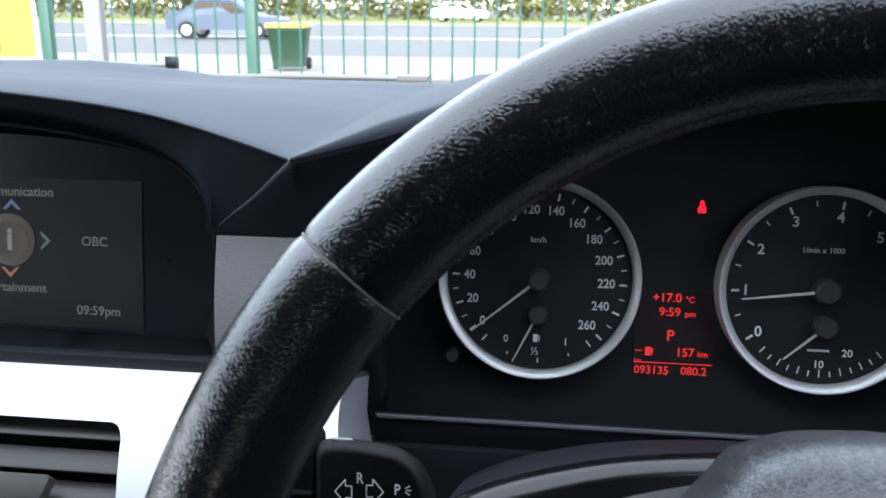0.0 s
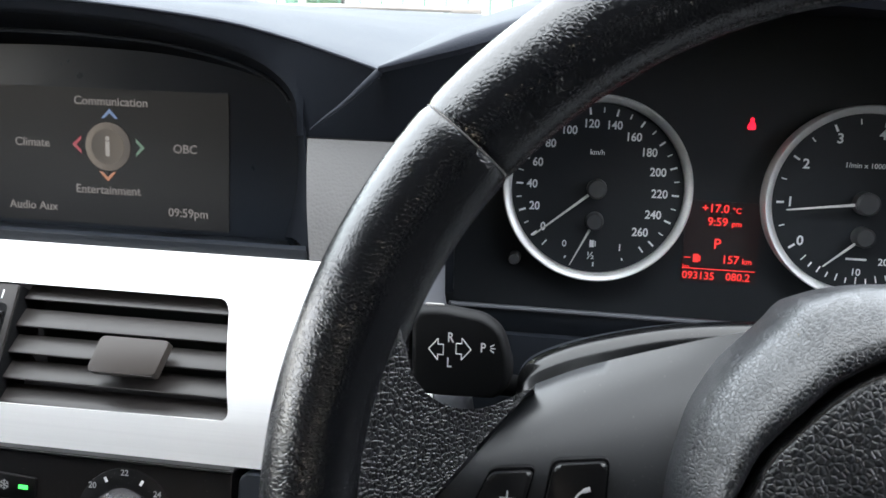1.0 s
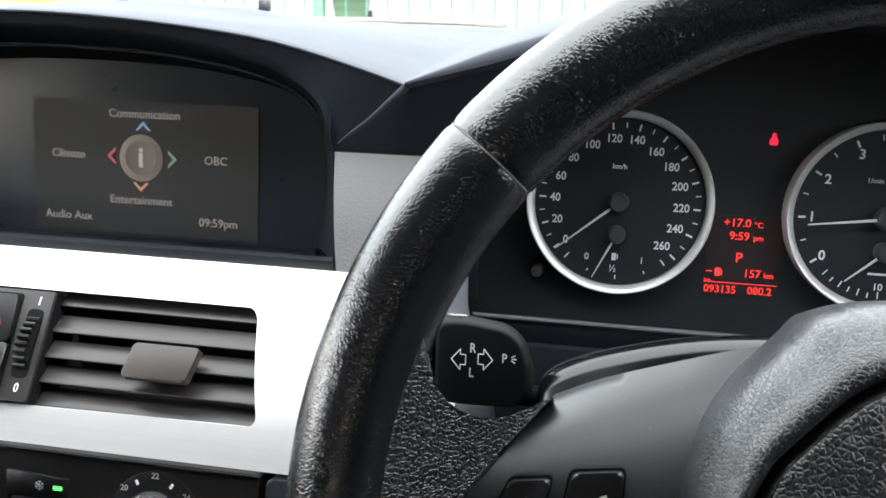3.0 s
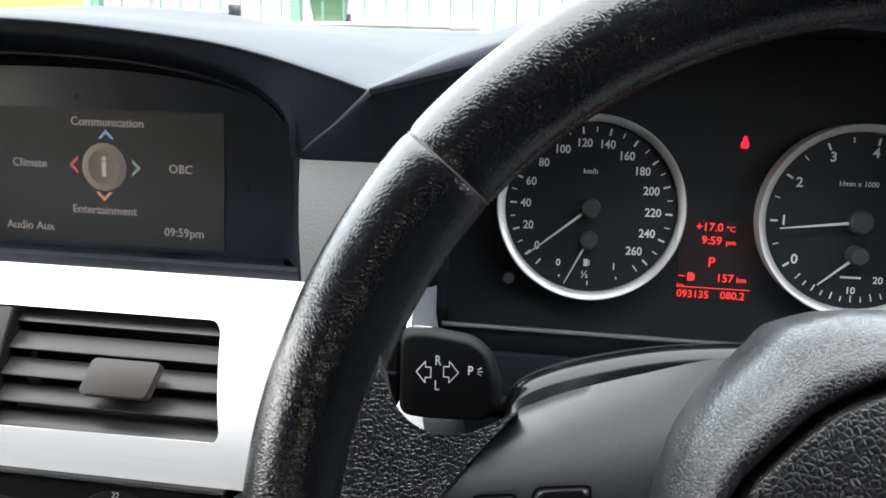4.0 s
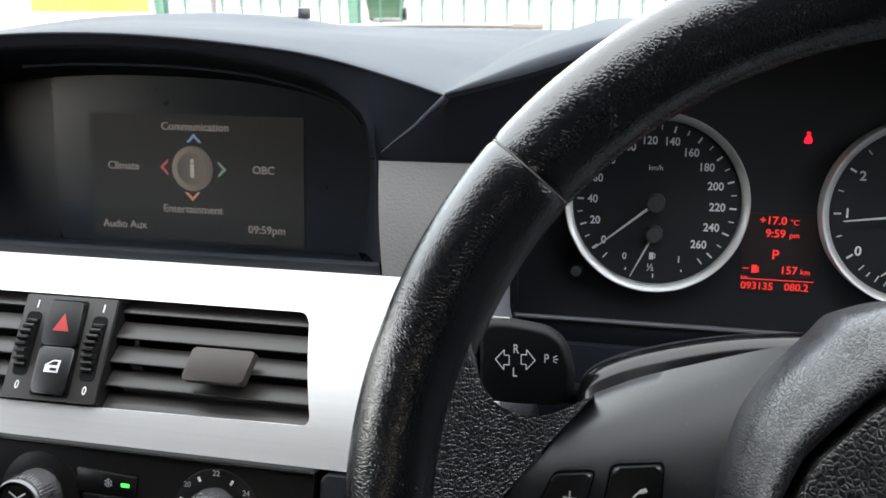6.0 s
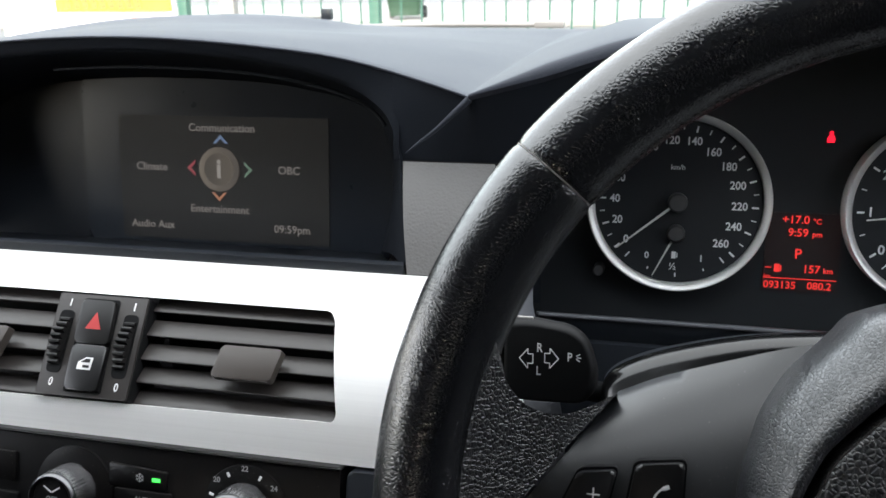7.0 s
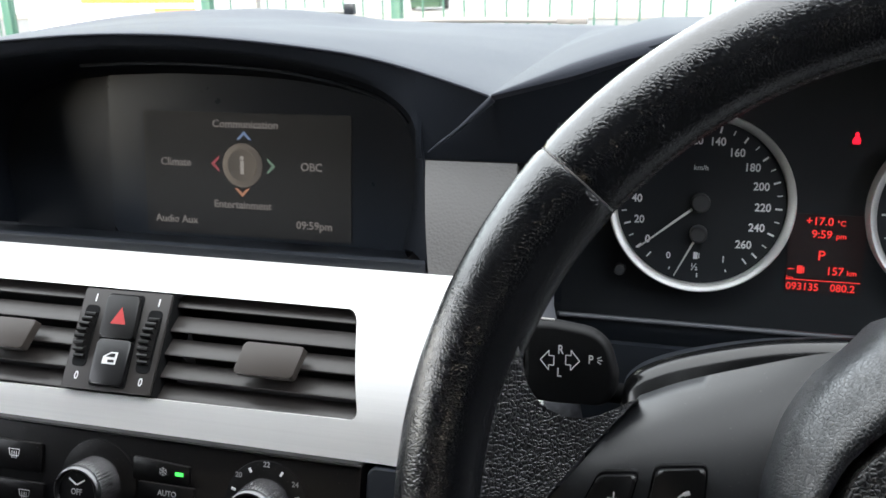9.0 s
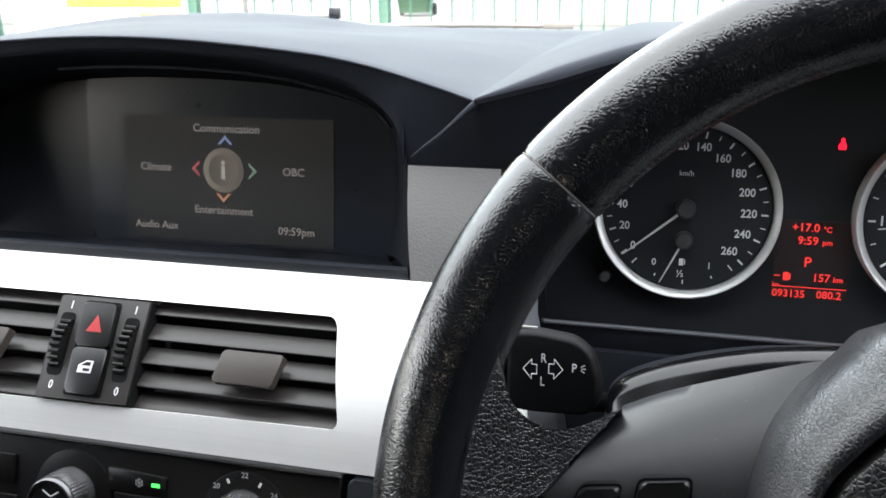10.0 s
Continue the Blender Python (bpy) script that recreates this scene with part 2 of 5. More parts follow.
def brushed(name, color, rough):
    """Brushed aluminium: fine streaks along x in gloss, tone and relief."""
    m, nt, b = nodes_of(name)
    ln, nn = nt.links.new, nt.nodes.new
    tc, mp = nn("ShaderNodeTexCoord"), nn("ShaderNodeMapping")
    mp.inputs["Scale"].default_value = (6, 900, 900)
    ln(tc.outputs["Object"], mp.inputs[0])
    n1 = nn("ShaderNodeTexNoise")
    n1.inputs["Scale"].default_value, n1.inputs["Detail"].default_value = 1.0, 6
    ln(mp.outputs[0], n1.inputs[0])
    mr = nn("ShaderNodeMapRange")
    mr.inputs[3].default_value, mr.inputs[4].default_value = rough - 0.07, rough + 0.07
    ln(n1.outputs[0], mr.inputs[0])
    ln(mr.outputs[0], b.inputs["Roughness"])
    mix = nn("ShaderNodeMix")
    mix.data_type = "RGBA"
    c = Vector(color)
    mix.inputs[6].default_value, mix.inputs[7].default_value = (*(c * 0.94), 1), (*(c * 1.05), 1)
    ln(n1.outputs[0], mix.inputs[0])
    ln(mix.outputs[2], b.inputs["Base Color"])
    bp = nn("ShaderNodeBump")
    bp.inputs["Distance"].default_value = 0.000012
    ln(n1.outputs[0], bp.inputs["Height"])
    ln(bp.outputs[0], b.inputs["Normal"])
    b.inputs["Metallic"].default_value = 0.18
    b.inputs["Anisotropic"].default_value = 0.3
    return m


def glass(name, rough=0.0, tint=(1, 1, 1), gloss=0.04):
    """Thin clear pane: seen through, with a weak mirror image that grows towards grazing."""
    m = bpy.data.materials.new(name)
    m.use_nodes = True
    nt = m.node_tree
    nt.nodes.clear()
    o, mixs = nt.nodes.new("ShaderNodeOutputMaterial"), nt.nodes.new("ShaderNodeMixShader")
    t, g, f = nt.nodes.new("ShaderNodeBsdfTransparent"), nt.nodes.new("ShaderNodeBsdfGlossy"), nt.nodes.new("ShaderNodeLayerWeight")
    pw, mr = nt.nodes.new("ShaderNodeMath"), nt.nodes.new("ShaderNodeMapRange")
    pw.operation, pw.inputs[1].default_value = "POWER", 5.0
    mr.inputs[3].default_value, mr.inputs[4].default_value = gloss, 0.6
    t.inputs[0].default_value = (*tint, 1)
    g.inputs["Roughness"].default_value = rough
    nt.links.new(f.outputs["Facing"], pw.inputs[0])
    nt.links.new(pw.outputs[0], mr.inputs[0])
    nt.links.new(mr.outputs[0], mixs.inputs[0])
    nt.links.new(t.outputs[0], mixs.inputs[1])
    nt.links.new(g.outputs[0], mixs.inputs[2])
    nt.links.new(mixs.outputs[0], o.inputs[0])
    return m


M_RIM = leather("rim_leather", (0.0050, 0.0058, 0.0073), 0.20, 880.0, 0.00008, 0.00010, spec=1.0, wrinkle_scale=620.0, crease=0.3, stretch=(1.0, 0.75))
M_ROOT = leather("grip_leather", (0.0050, 0.0058, 0.0073), 0.21, 820.0, 0.000065, 0.00004, spec=1.0, wrinkle_scale=330.0, crease=0.3, warp=0.4)
M_WEB = leather("web_leather", (0.0050, 0.0058, 0.0073), 0.30, 680.0, 0.00021, 0.00007, spec=1.0, wrinkle_scale=330.0, crease=0.2, warp=0.35)
M_PAD = leather("pad_vinyl", (0.0072, 0.0084, 0.0106), 0.31, 720.0, 0.00012, 0.0, spec=1.0, crease=0.17, warp=0.15)
M_PADC = leather("pad_centre_vinyl", (0.0090, 0.0098, 0.0112), 0.34, 560.0, 0.00020, 0.0, spec=0.9, crease=0.22, warp=0.12)
M_SEAM = material("worn_seam_and_pale_edge", (0.26, 0.25, 0.24), 0.6, vary=0.5, vary_scale=900)
M_SPOKE = material("satin_grey_plastic", (0.0062, 0.0074, 0.0098), 0.44, spec=0.8, vary=0.1, grain=0.000012, grain_scale=2500, dust=0.12)
M_DASH = material("soft_dash_vinyl", (0.0175, 0.0208, 0.0310), 0.66, spec=0.32, vary=0.12, grain=0.00008, grain_scale=900, cells=True, vary_scale=8)
M_HAZ = material("hazard_button_plastic", (0.010, 0.0098, 0.0098), 0.4, spec=0.3, vary=0.1, grain=0.00001, grain_scale=2500)
M_STALK = material("stalk_plastic", (0.0036, 0.0039, 0.0045), 0.6, vary=0.15, grain=0.00001, grain_scale=3000, spec=0.25)
M_BLACK = material("black_plastic", (0.0105, 0.0128, 0.0170), 0.42, spec=0.35, vary=0.2, grain=0.00003, grain_scale=1500)
# Hood lining: its base is lifted towards blue to include lens glare.
M_LINING = material("hood_lining_with_glare", (0.015, 0.018, 0.023), 0.85, vary=0.15, spec=0.2, grain=0.00004, grain_scale=1500)
# Darker than M_DASH: the shade under the hoods is put into the base colour.
M_FACE = material("hood_face_shaded_vinyl", (0.0065, 0.0085, 0.0125), 0.8, spec=0.13, vary=0.15, grain=0.00005, grain_scale=1100, cells=True)
M_DEEP = material("matt_black", (0.006, 0.0062, 0.0068), 0.75, vary=0.2, spec=0.12)
M_GLOSS = material("gloss_black", (0.004, 0.0042, 0.0046), 0.20, vary=0.2, rough_vary=0.05, dust=0.1, spec=0.5)
M_SGLASS = material("screen_glass", (0.017, 0.021, 0.028), 0.30, spec=0.28, vary=0.1)
M_BUTTON = material("button_rubber", (0.005, 0.005, 0.0055), 0.34, vary=0.15, grain=0.00001, grain_scale=3000)
M_CLIMATE = material("climate_black", (0.003, 0.003, 0.0034), 0.34, spec=0.35, vary=0.2, grain=0.000012, grain_scale=3000, dust=0.15)
M_GREY = material("grey_grained_panel", (0.092, 0.088, 0.086), 0.55, vary=0.08, grain=0.00018, grain_scale=620, cells=True)
M_SLAT = material("vent_slat_plastic", (0.027, 0.0235, 0.022), 0.36, spec=0.45, vary=0.1, grain=0.00002, grain_scale=2000)
M_TAB = material("vent_tab_plastic", (0.050, 0.042, 0.037), 0.45, spec=0.4, vary=0.1, grain=0.00002, grain_scale=2000)
M_SWITCH = material("switch_panel_plastic", (0.036, 0.0325, 0.031), 0.5, spec=0.35, vary=0.1, grain=0.00002, grain_scale=2000)
M_ALU = brushed("brushed_aluminium", (0.80, 0.795, 0.785), 0.38)
M_ALUG = brushed("grey_aluminium_edge", (0.085, 0.088, 0.098), 0.40)
M_CHROME = material("chrome", (0.75, 0.75, 0.76), 0.12, metal=1.0, vary=0.05, rough_vary=0.05)
M_KRING = material("worn_chrome", (0.13, 0.13, 0.135), 0.28, metal=1.0, vary=0.12, rough_vary=0.08)
M_KNOB = material("dark_chrome_knob", (0.42, 0.42, 0.43), 0.24, metal=0.95, vary=0.1, rough_vary=0.06)
M_HUB = material("pointer_hub_grey", (0.05, 0.052, 0.054), 0.45, vary=0.1)
M_WIPER = material("wiper_grey", (0.20, 0.195, 0.185), 0.5, vary=0.1)
M_RING = material("dial_ring_silver", (0.80, 0.80, 0.78), 0.38, metal=0.45, vary=0.05, rough_vary=0.05)
M_DIAL = material("dial_face", (0.0085, 0.0112, 0.0142), 0.6, vary=0.15, vary_scale=60)
M_WHITE = material("white_print", (0.85, 0.85, 0.85), 0.6, vary=0.05)
M_PRINT = material("button_print", (0.75, 0.75, 0.75), 0.6, vary=0.04)
M_PRINTD = material("dim_print", (0.30, 0.30, 0.30), 0.6, vary=0.04)
M_NEEDLE = material("needle_white", (0.70, 0.69, 0.66), 0.5, vary=0.05)
M_REDPRINT = material("red_print", (0.42, 0.025, 0.025), 0.5, vary=0.05)
M_LED = glow("green_led", (0.03, 1.0, 0.10), 0.44)
M_RED = glow("red_display", (1.0, 0.045, 0.04), 0.165)
M_REDBACK = glow("red_display_backlight", (1.0, 0.03, 0.03), 0.0006)
M_LAMP = glow("red_warning_lamp", (1.0, 0.01, 0.03), 0.374)
M_SCR = glow("screen_background", (0.30, 0.27, 0.25), 0.00176)
M_SCRT = glow("screen_text", (0.75, 0.72, 0.70), 0.033)
M_SCRB = glow("screen_blue", (0.30, 0.45, 0.75), 0.0616)
M_SCRR = glow("screen_red", (0.80, 0.16, 0.20), 0.055)
M_SCRG = glow("screen_green", (0.30, 0.50, 0.38), 0.055)
M_SCRO = glow("screen_orange", (0.75, 0.36, 0.22), 0.0704)
M_SCRI = glow("screen_letter", (0.85, 0.82, 0.78), 0.0484)
M_PANE = glass("windscreen_glass", 0.0, (0.97, 1.0, 0.985), 0.02)
M_LINER = material("headliner_cloth", (0.085, 0.088, 0.094), 0.9, vary=0.06, grain=0.0002, grain_scale=800)
M_CABIN = material("cabin_trim_dark", (0.02, 0.0205, 0.022), 0.6, vary=0.15, grain=0.0001, grain_scale=600)
M_CARPAINT = material("car_paint_silver", (0.45, 0.46, 0.48), 0.3, metal=0.6, coat=0.6)


# ---- the car's shell ----
def shell_panel(name, bm, mat_, label):
    return tagged(link(name, bm, mat_), label, "car body", kind="structure")


CL, CR = -1.02, 0.50  # cabin's sides
HEAD = 0.11  # front edge of the roof
BELT = 1.08  # foot of the side windows
shell_panel("floor", box(CL, -2.05, 0.16, CR, 1.1, 0.20), M_CABIN, "dark carpeted floor of the car cabin")
shell_panel("ceiling", box(CL, -2.05, 1.43, CR, HEAD, 1.46), M_LINER, "dark grey cloth headliner of the car roof")
# Unseen sides; right opening is cut down to block light as the driver would.
for nm, x0, x1, y0, foot in (("wall_left", CL - 0.05, CL, -0.42, BELT), ("wall_right", CR, CR + 0.05, -0.02, 1.17)):
    b = box(x0, -2.05, 0.2, x1, 1.1, BELT)
    box(x0, -2.05, BELT, x1, y0, 1.43, bm=b)
    if foot > BELT:
        box(x0, y0, BELT, x1, 0.45, foot, bm=b)
    box(x0, y0, 1.385, x1, max(y0, HEAD) + 0.10, 1.43, bm=b)
    shell_panel(nm, b, M_CABIN, "dark trimmed unseen car door with a window opening above")
# Unseen rear wall; its small opening is sized to put sparkle on the leather.
b = box(CL, -2.05, 0.2, CR, -2.0, BELT)
for x0, z0, x1, z1 in ((CL, BELT, -0.50, 1.43), (-0.28, BELT, CR, 1.43), (-0.50, 1.36, -0.28, 1.43), (-0.50, BELT, -0.28, 1.27)):
    box(x0, -2.05, z0, x1, -2.0, z1, bm=b)
shell_panel("wall_rear", b, M_CABIN, "dark unseen rear wall of the car cabin with a small opening for light")
b = box(CL, 0.98, 0.2, CR, 1.03, 1.085)
shell_panel("wall_bulkhead", b, M_CABIN, "dark bulkhead under the windscreen")
for nm, x in (("pillar_left", CL - 0.02), ("pillar_right", CR + 0.02)):
    shell_panel(nm, tube([(x, 1.06, 1.05), (x, 0.56, 1.27), (x, HEAD, 1.44)], 0.04, 10), M_CABIN, "dark windscreen pillar of the car")
rows = [[(x, 0.995 - 0.10 * ((x + 0.26) / 0.76) ** 2 * (1 - k / 6) - (0.995 - HEAD) * k / 6, 1.085 + 0.36 * k / 6 + 0.04 * math.sin(math.pi * k / 6)) for x in np.linspace(CL, CR, 17)] for k in range(7)]
ws = tagged(link("window_1", solid_grid(rows, (0, 0.004, 0.003)), M_PANE), "clear curved windscreen glass of the car", "windscreen", kind="structure")
ws.visible_shadow = False
rows = [[(x, 1.04 + 1.15 * k / 8, 1.06 - 0.02 * k - 0.12 * ((x + 0.26) / 0.76) ** 2 - 0.012 * (k / 4) ** 2) for x in np.linspace(CL - 0.04, CR + 0.04, 15)] for k in range(9)]
b = solid_grid(rows, (0, 0, -0.02))
box(CL - 0.04, 1.05, 0.25, CR + 0.04, 2.2, 0.80, 0.05, b)
shell_panel("bonnet", b, M_CARPAINT, "silver car bonnet below the windscreen")

# ---- dashboard ----
HOOD = [(-0.80, 1.070), (-0.70, 1.095), (-0.60, 1.118), (-0.50, 1.135), (-0.45, 1.1415), (-0.396, 1.1465), (-0.334, 1.1505), (-0.276, 1.1505), (-0.221, 1.1470), (-0.168, 1.1412), (-0.135, 1.1345), (-0.102, 1.1268), (-0.078, 1.1205)]
HOOD_S = smooth_curve([(x, 0, z) for x, z in HOOD], 6)
HX, HZ = [p.x for p in HOOD_S], [p.z for p in HOOD_S]
LOBE = [(-0.078, 1.1215), (-0.055, 1.1305), (-0.036, 1.138), (-0.008, 1.147), (0.004, 1.150), (0.03, 1.157), (0.06, 1.163), (0.111, 1.167), (0.162, 1.163), (0.192, 1.157), (0.23, 1.147), (0.258, 1.138), (0.30, 1.1215)]
BACK = [(-0.80, 1.095), (-0.71, 1.114), (-0.59, 1.130), (-0.46, 1.1345), (-0.40, 1.133), (-0.34, 1.128), (-0.28, 1.121), (-0.1, 1.117), (0.1, 1.115), (0.50, 1.10)]
BACK_S = smooth_curve([(x, 0, z) for x, z in BACK], 6)
BX, BZ = [p.x for p in BACK_S], [p.z for p in BACK_S]


def hood(x):
    return float(np.interp(x, HX, HZ)) if x < -0.078 else 1.1215


def edge_y(x):
    return float(np.interp(x, [-0.135, -0.078], [0.430, 0.415])) if x < -0.078 else 0.410


def shift_y(x, y):
    return y + (edge_y(x) - 0.41) * max(0.0, 1 - (y - 0.41) / 0.12)


def top_z(x, y):
    s = (y - 0.41) / 0.47
    s2 = s * s * (3 - 2 * s) if s < 1 else 1
    return (1 - s2) * hood(x) + s2 * float(np.interp(x, BX, BZ))


dashboard = thing("dashboard", Matrix.Identity(4), "black soft-touch car dashboard with an aluminium trim strip", "dashboard")
xs = sorted(set([round(x, 4) for x in np.linspace(-0.80, 0.48, 90)] + [-0.078]))
ys = [0.41, 0.414, 0.42, 0.43, 0.45, 0.48, 0.52, 0.56, 0.6, 0.65, 0.7, 0.75, 0.8, 0.84, 0.88, 0.92, 0.97]
lip = [[(x, edge_y(x) + 0.0012, hood(x) - 0.0022) for x in xs], [(x, edge_y(x) - 0.0002, hood(x) - 0.0012) for x in xs]]
rows = lip + [[(x, shift_y(x, y), top_z(x, y) - 0.0005 * (y == 0.41) - (0.25 * (y - 0.9) if y > 0.9 else 0)) for x in xs] for y in ys]
cut = xs.index(-0.078)
part("top_pad", solid_grid([r[:cut + 1] for r in rows], (0, 0.003, -0.004)), M_DASH, dashboard, "soft black dash top", 28)
part("top_pad", solid_grid([r[cut:] for r, y in zip(rows[2:], ys) if y > 0.515], (0, 0.003, -0.004)), M_DASH, dashboard, "soft black dash top", 28)


def lobe_z(x, y):
    f = 1 - (max(0, y - 0.41) / 0.47)
    f = max(0.0, f) ** 0.8
    m = min(1.0, max(0, y - 0.41) / 0.14)
    steep = 0.040 * min(1.0, (x + 0.078) / 0.075) ** 0.75 * (1 if x < 0.22 else max(0.0, (0.30 - x) / 0.08))
    return top_z(x, y) - 0.001 + (L((curve(LOBE, x) - 1.1215, steep), m) + 0.0015) * f


lx = np.linspace(-0.078, 0.30, 48)
ly = [0.41, 0.414, 0.42, 0.44, 0.47, 0.5, 0.54, 0.58, 0.62, 0.66, 0.7, 0.74, 0.78, 0.82, 0.86]
ROLL = 0.0065


def roll_of(x):
    """Radius of the hood's front edge, small at its pointed end."""
    return ROLL * min(1.0, 0.15 + (x + 0.078) / 0.05)


rows = [[(x, 0.4100 + roll_of(x) * (1 - math.cos(a)), lobe_z(x, 0.41) - roll_of(x) * (1 - math.sin(a))) for x in lx] for a in (0, 0.3, 0.6, 0.9, 1.2, 1.45)] + [[(x, y, lobe_z(x, y)) for x in lx] for y in ly if y > 0.4175]
part("cluster_hood", solid_grid(rows, (0, 0.003, -0.004)), M_DASH, dashboard, "soft black hood over the instruments", 28)

# front face under the hoods
OUTER = [(-0.107, 0.384, 1.031), (-0.113, 0.402, 1.056), (-0.1195, 0.420, 1.083), (-0.124, 0.424, 1.099), (-0.132, 0.429, 1.110), (-0.15, 0.434, 1.1205), (-0.18, 0.434, 1.1300), (-0.22, 0.434, 1.1370),
         (-0.27, 0.434, 1.1405), (-0.33, 0.434, 1.1405), (-0.39, 0.434, 1.1355), (-0.44, 0.434, 1.1255), (-0.48, 0.434, 1.1035), (-0.49, 0.41, 1.07), (-0.49, 0.385, 1.031)]
SCR = frame_of((0, 0.505, 1.048), (1, 0, 0), (0, 0.15, 1), (0, -1, 0.15))
INNER = [(-0.160, -0.047), (-0.153, -0.02), (-0.152, 0.01), (-0.155, 0.028), (-0.163, 0.043), (-0.178, 0.052), (-0.203, 0.0585), (-0.24, 0.064), (-0.29, 0.0665), (-0.35, 0.0665), (-0.41, 0.062), (-0.445, 0.052), (-0.468, 0.03), (-0.475, 0.0), (-0.47, -0.047)]
o_s = smooth_curve(OUTER, 4)
i_s = [SCR @ Vector((p.x, p.y, -0.0014)) for p in smooth_curve([(x, y, 0) for x, y in INNER], 4)]
rows = []
for k in range(7):
    t = k / 6
    rows.append([a.lerp(c, t) + Vector((0, 0, 0.004 * math.sin(math.pi * t))) for a, c in zip(o_s, i_s)])
part("screen_bay", solid_grid(rows, (0, 0.004, 0.002)), M_FACE, dashboard, "black recess round the screen, shade put in its colour", 60)
ridge = [a.lerp(c, 0.45) + Vector((0, -0.002, -0.001)) for a, c in zip(o_s, i_s)][14:39]
part("bay_rib", tube(ridge, 0.0012, 8), M_BLACK, dashboard)
# band between hood edge and bay
sel = [p for p in o_s if p.z > 1.0835]
rows = [[(p.x, edge_y(p.x) + 0.0008, hood(p.x) - 0.0016) for p in sel], [(p.x, edge_y(p.x) + 0.0016, 0.6 * hood(p.x) + 0.4 * p.z) for p in sel], [(p.x, 0.5 * edge_y(p.x) + 0.5 * p.y, 0.25 * hood(p.x) + 0.75 * p.z) for p in sel], [tuple(p) for p in sel]]
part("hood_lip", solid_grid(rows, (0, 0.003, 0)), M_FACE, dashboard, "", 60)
# face between the hoods, above the grey panel
rows = []
fx = np.linspace(-0.1245, 0.0, 32)
for k in range(7):
    t = k / 6
    rows.append([(x, L((edge_y(x) + 0.0008 if x < -0.078 else 0.4108, 0.424), t ** 0.9), L((hood(x) - 0.0016 if x < -0.078 else lobe_z(x, 0.41) - 0.8 * roll_of(x), 1.083), t)) for x in fx])
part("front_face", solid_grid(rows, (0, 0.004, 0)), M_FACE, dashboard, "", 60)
edge = smooth_curve([(-0.0776, 0.4128, 1.1194), (-0.086, 0.4134, 1.1120), (-0.097, 0.4156, 1.1022), (-0.108, 0.4180, 1.0940), (-0.116, 0.4204, 1.0876)], 6)
part("hood_edge", tube(edge, [0.0021 - 0.0017 * k / (len(edge) - 1) for k in range(len(edge))], 12), M_DASH, dashboard)
# grey panel
rows = [[(L((-0.1185, -0.107), k / 8) if j == 0 else L((-0.1185, -0.107), k / 8) + (0.052 * j / 10), L((0.4225, 0.3835), k / 8) - 0.003 * math.sin(math.pi * k / 8), L((1.0825, 1.0300), k / 8)) for j in range(11)] for k in range(9)]
part("grey_panel", solid_grid(rows, (0, 0.006, -0.003)), M_GREY, dashboard, "light grey grained plastic panel", 60)
# shelf between trim and screen
prof = [(0.3835, 1.0300), (0.3845, 1.0345), (0.388, 1.0355), (0.396, 1.0325), (0.415, 1.024), (0.432, 1.016), (0.4325, 1.0135), (0.46, 1.006), (0.497, 1.0005)]
rows = [[(x + (0.0 if x < -0.2 else -0.05 * max(0, (y - 0.384)) / 0.115), y, z) for x in np.linspace(-0.72, -0.1085, 30)] for y, z in prof]
part("shelf", solid_grid(rows, (0, 0.002, -0.006)), M_BLACK, dashboard, "black shelf below the screen", 60)

# aluminium trim with the vents' opening
TRIM = [(0.3045, 0.945), (0.309, 0.957), (0.315, 0.975), (0.3235, 0.990), (0.336, 1.005), (0.351, 1.019), (0.366, 1.0265), (0.3825, 1.0300)]
TS = smooth_curve([(0, y, z) for y, z in TRIM], 8)
TY, TZ = [p.y for p in TS], [p.z for p in TS]


def trim_y(z):
    return float(np.interp(z, TZ, TY))


V0, V1, VL, VC = 0.9760, 1.0195, -0.418, 0.005


def open_r(z):
    e = L((-0.1246, -0.1356), (z - V0) / (V1 - V0))
    q = max(0.0, (V0 + VC - z) / VC, (z - V1 + VC) / VC)
    return e - VC * (1 - math.sqrt(max(0, 1 - min(1, q) ** 2)))


def open_l(z):
    q = max(0.0, (V0 + VC - z) / VC, (z - V1 + VC) / VC)
    return VL + VC * (1 - math.sqrt(max(0, 1 - min(1, q) ** 2)))


def trim_end(z):
    return -0.0489 + 0.37 * (1.03 - z) if z > 0.985 else -0.0323 + 0.15 * (0.985 - z)


zin = [V0 + (V1 - V0) * f for f in (0, 0.012, 0.03, 0.06, 0.1, 0.2, 0.35, 0.5, 0.65, 0.8, 0.9, 0.94, 0.97, 0.988, 1)]
bm = bmesh.new()


def sheet(zs, left, right, nx):
    rows = [[(left(z) + (right(z) - left(z)) * k / nx, trim_y(z), z) for k in range(nx + 1)] for z in zs]
    s = solid_grid(rows, (0, 0.006, -0.003))
    me = bpy.data.meshes.new("tmp")
    s.to_mesh(me)
    s.free()
    bm.from_mesh(me)
    bpy.data.meshes.remove(me)


low_rows = []
for z in (0.9575, 0.9582, 0.960, 0.964, 0.968, 0.972, V0):
    row = []
    for k in range(41):
        x = L((-0.74, trim_end(z)), k / 40)
        drop = 0.0036 * min(1.0, max(0.0, (-0.13 - x) / 0.29))
        zz = 0.9575 + (z - 0.9575) * (V0 - drop - 0.9575) / (V0 - 0.9575)
        row.append((x, trim_y(zz), zz))
    low_rows.append(row)
s = solid_grid(low_rows, (0, 0.006, -0.003))
me = bpy.data.meshes.new("tmp")
s.to_mesh(me)
s.free()
bm.from_mesh(me)
bpy.data.meshes.remove(me)
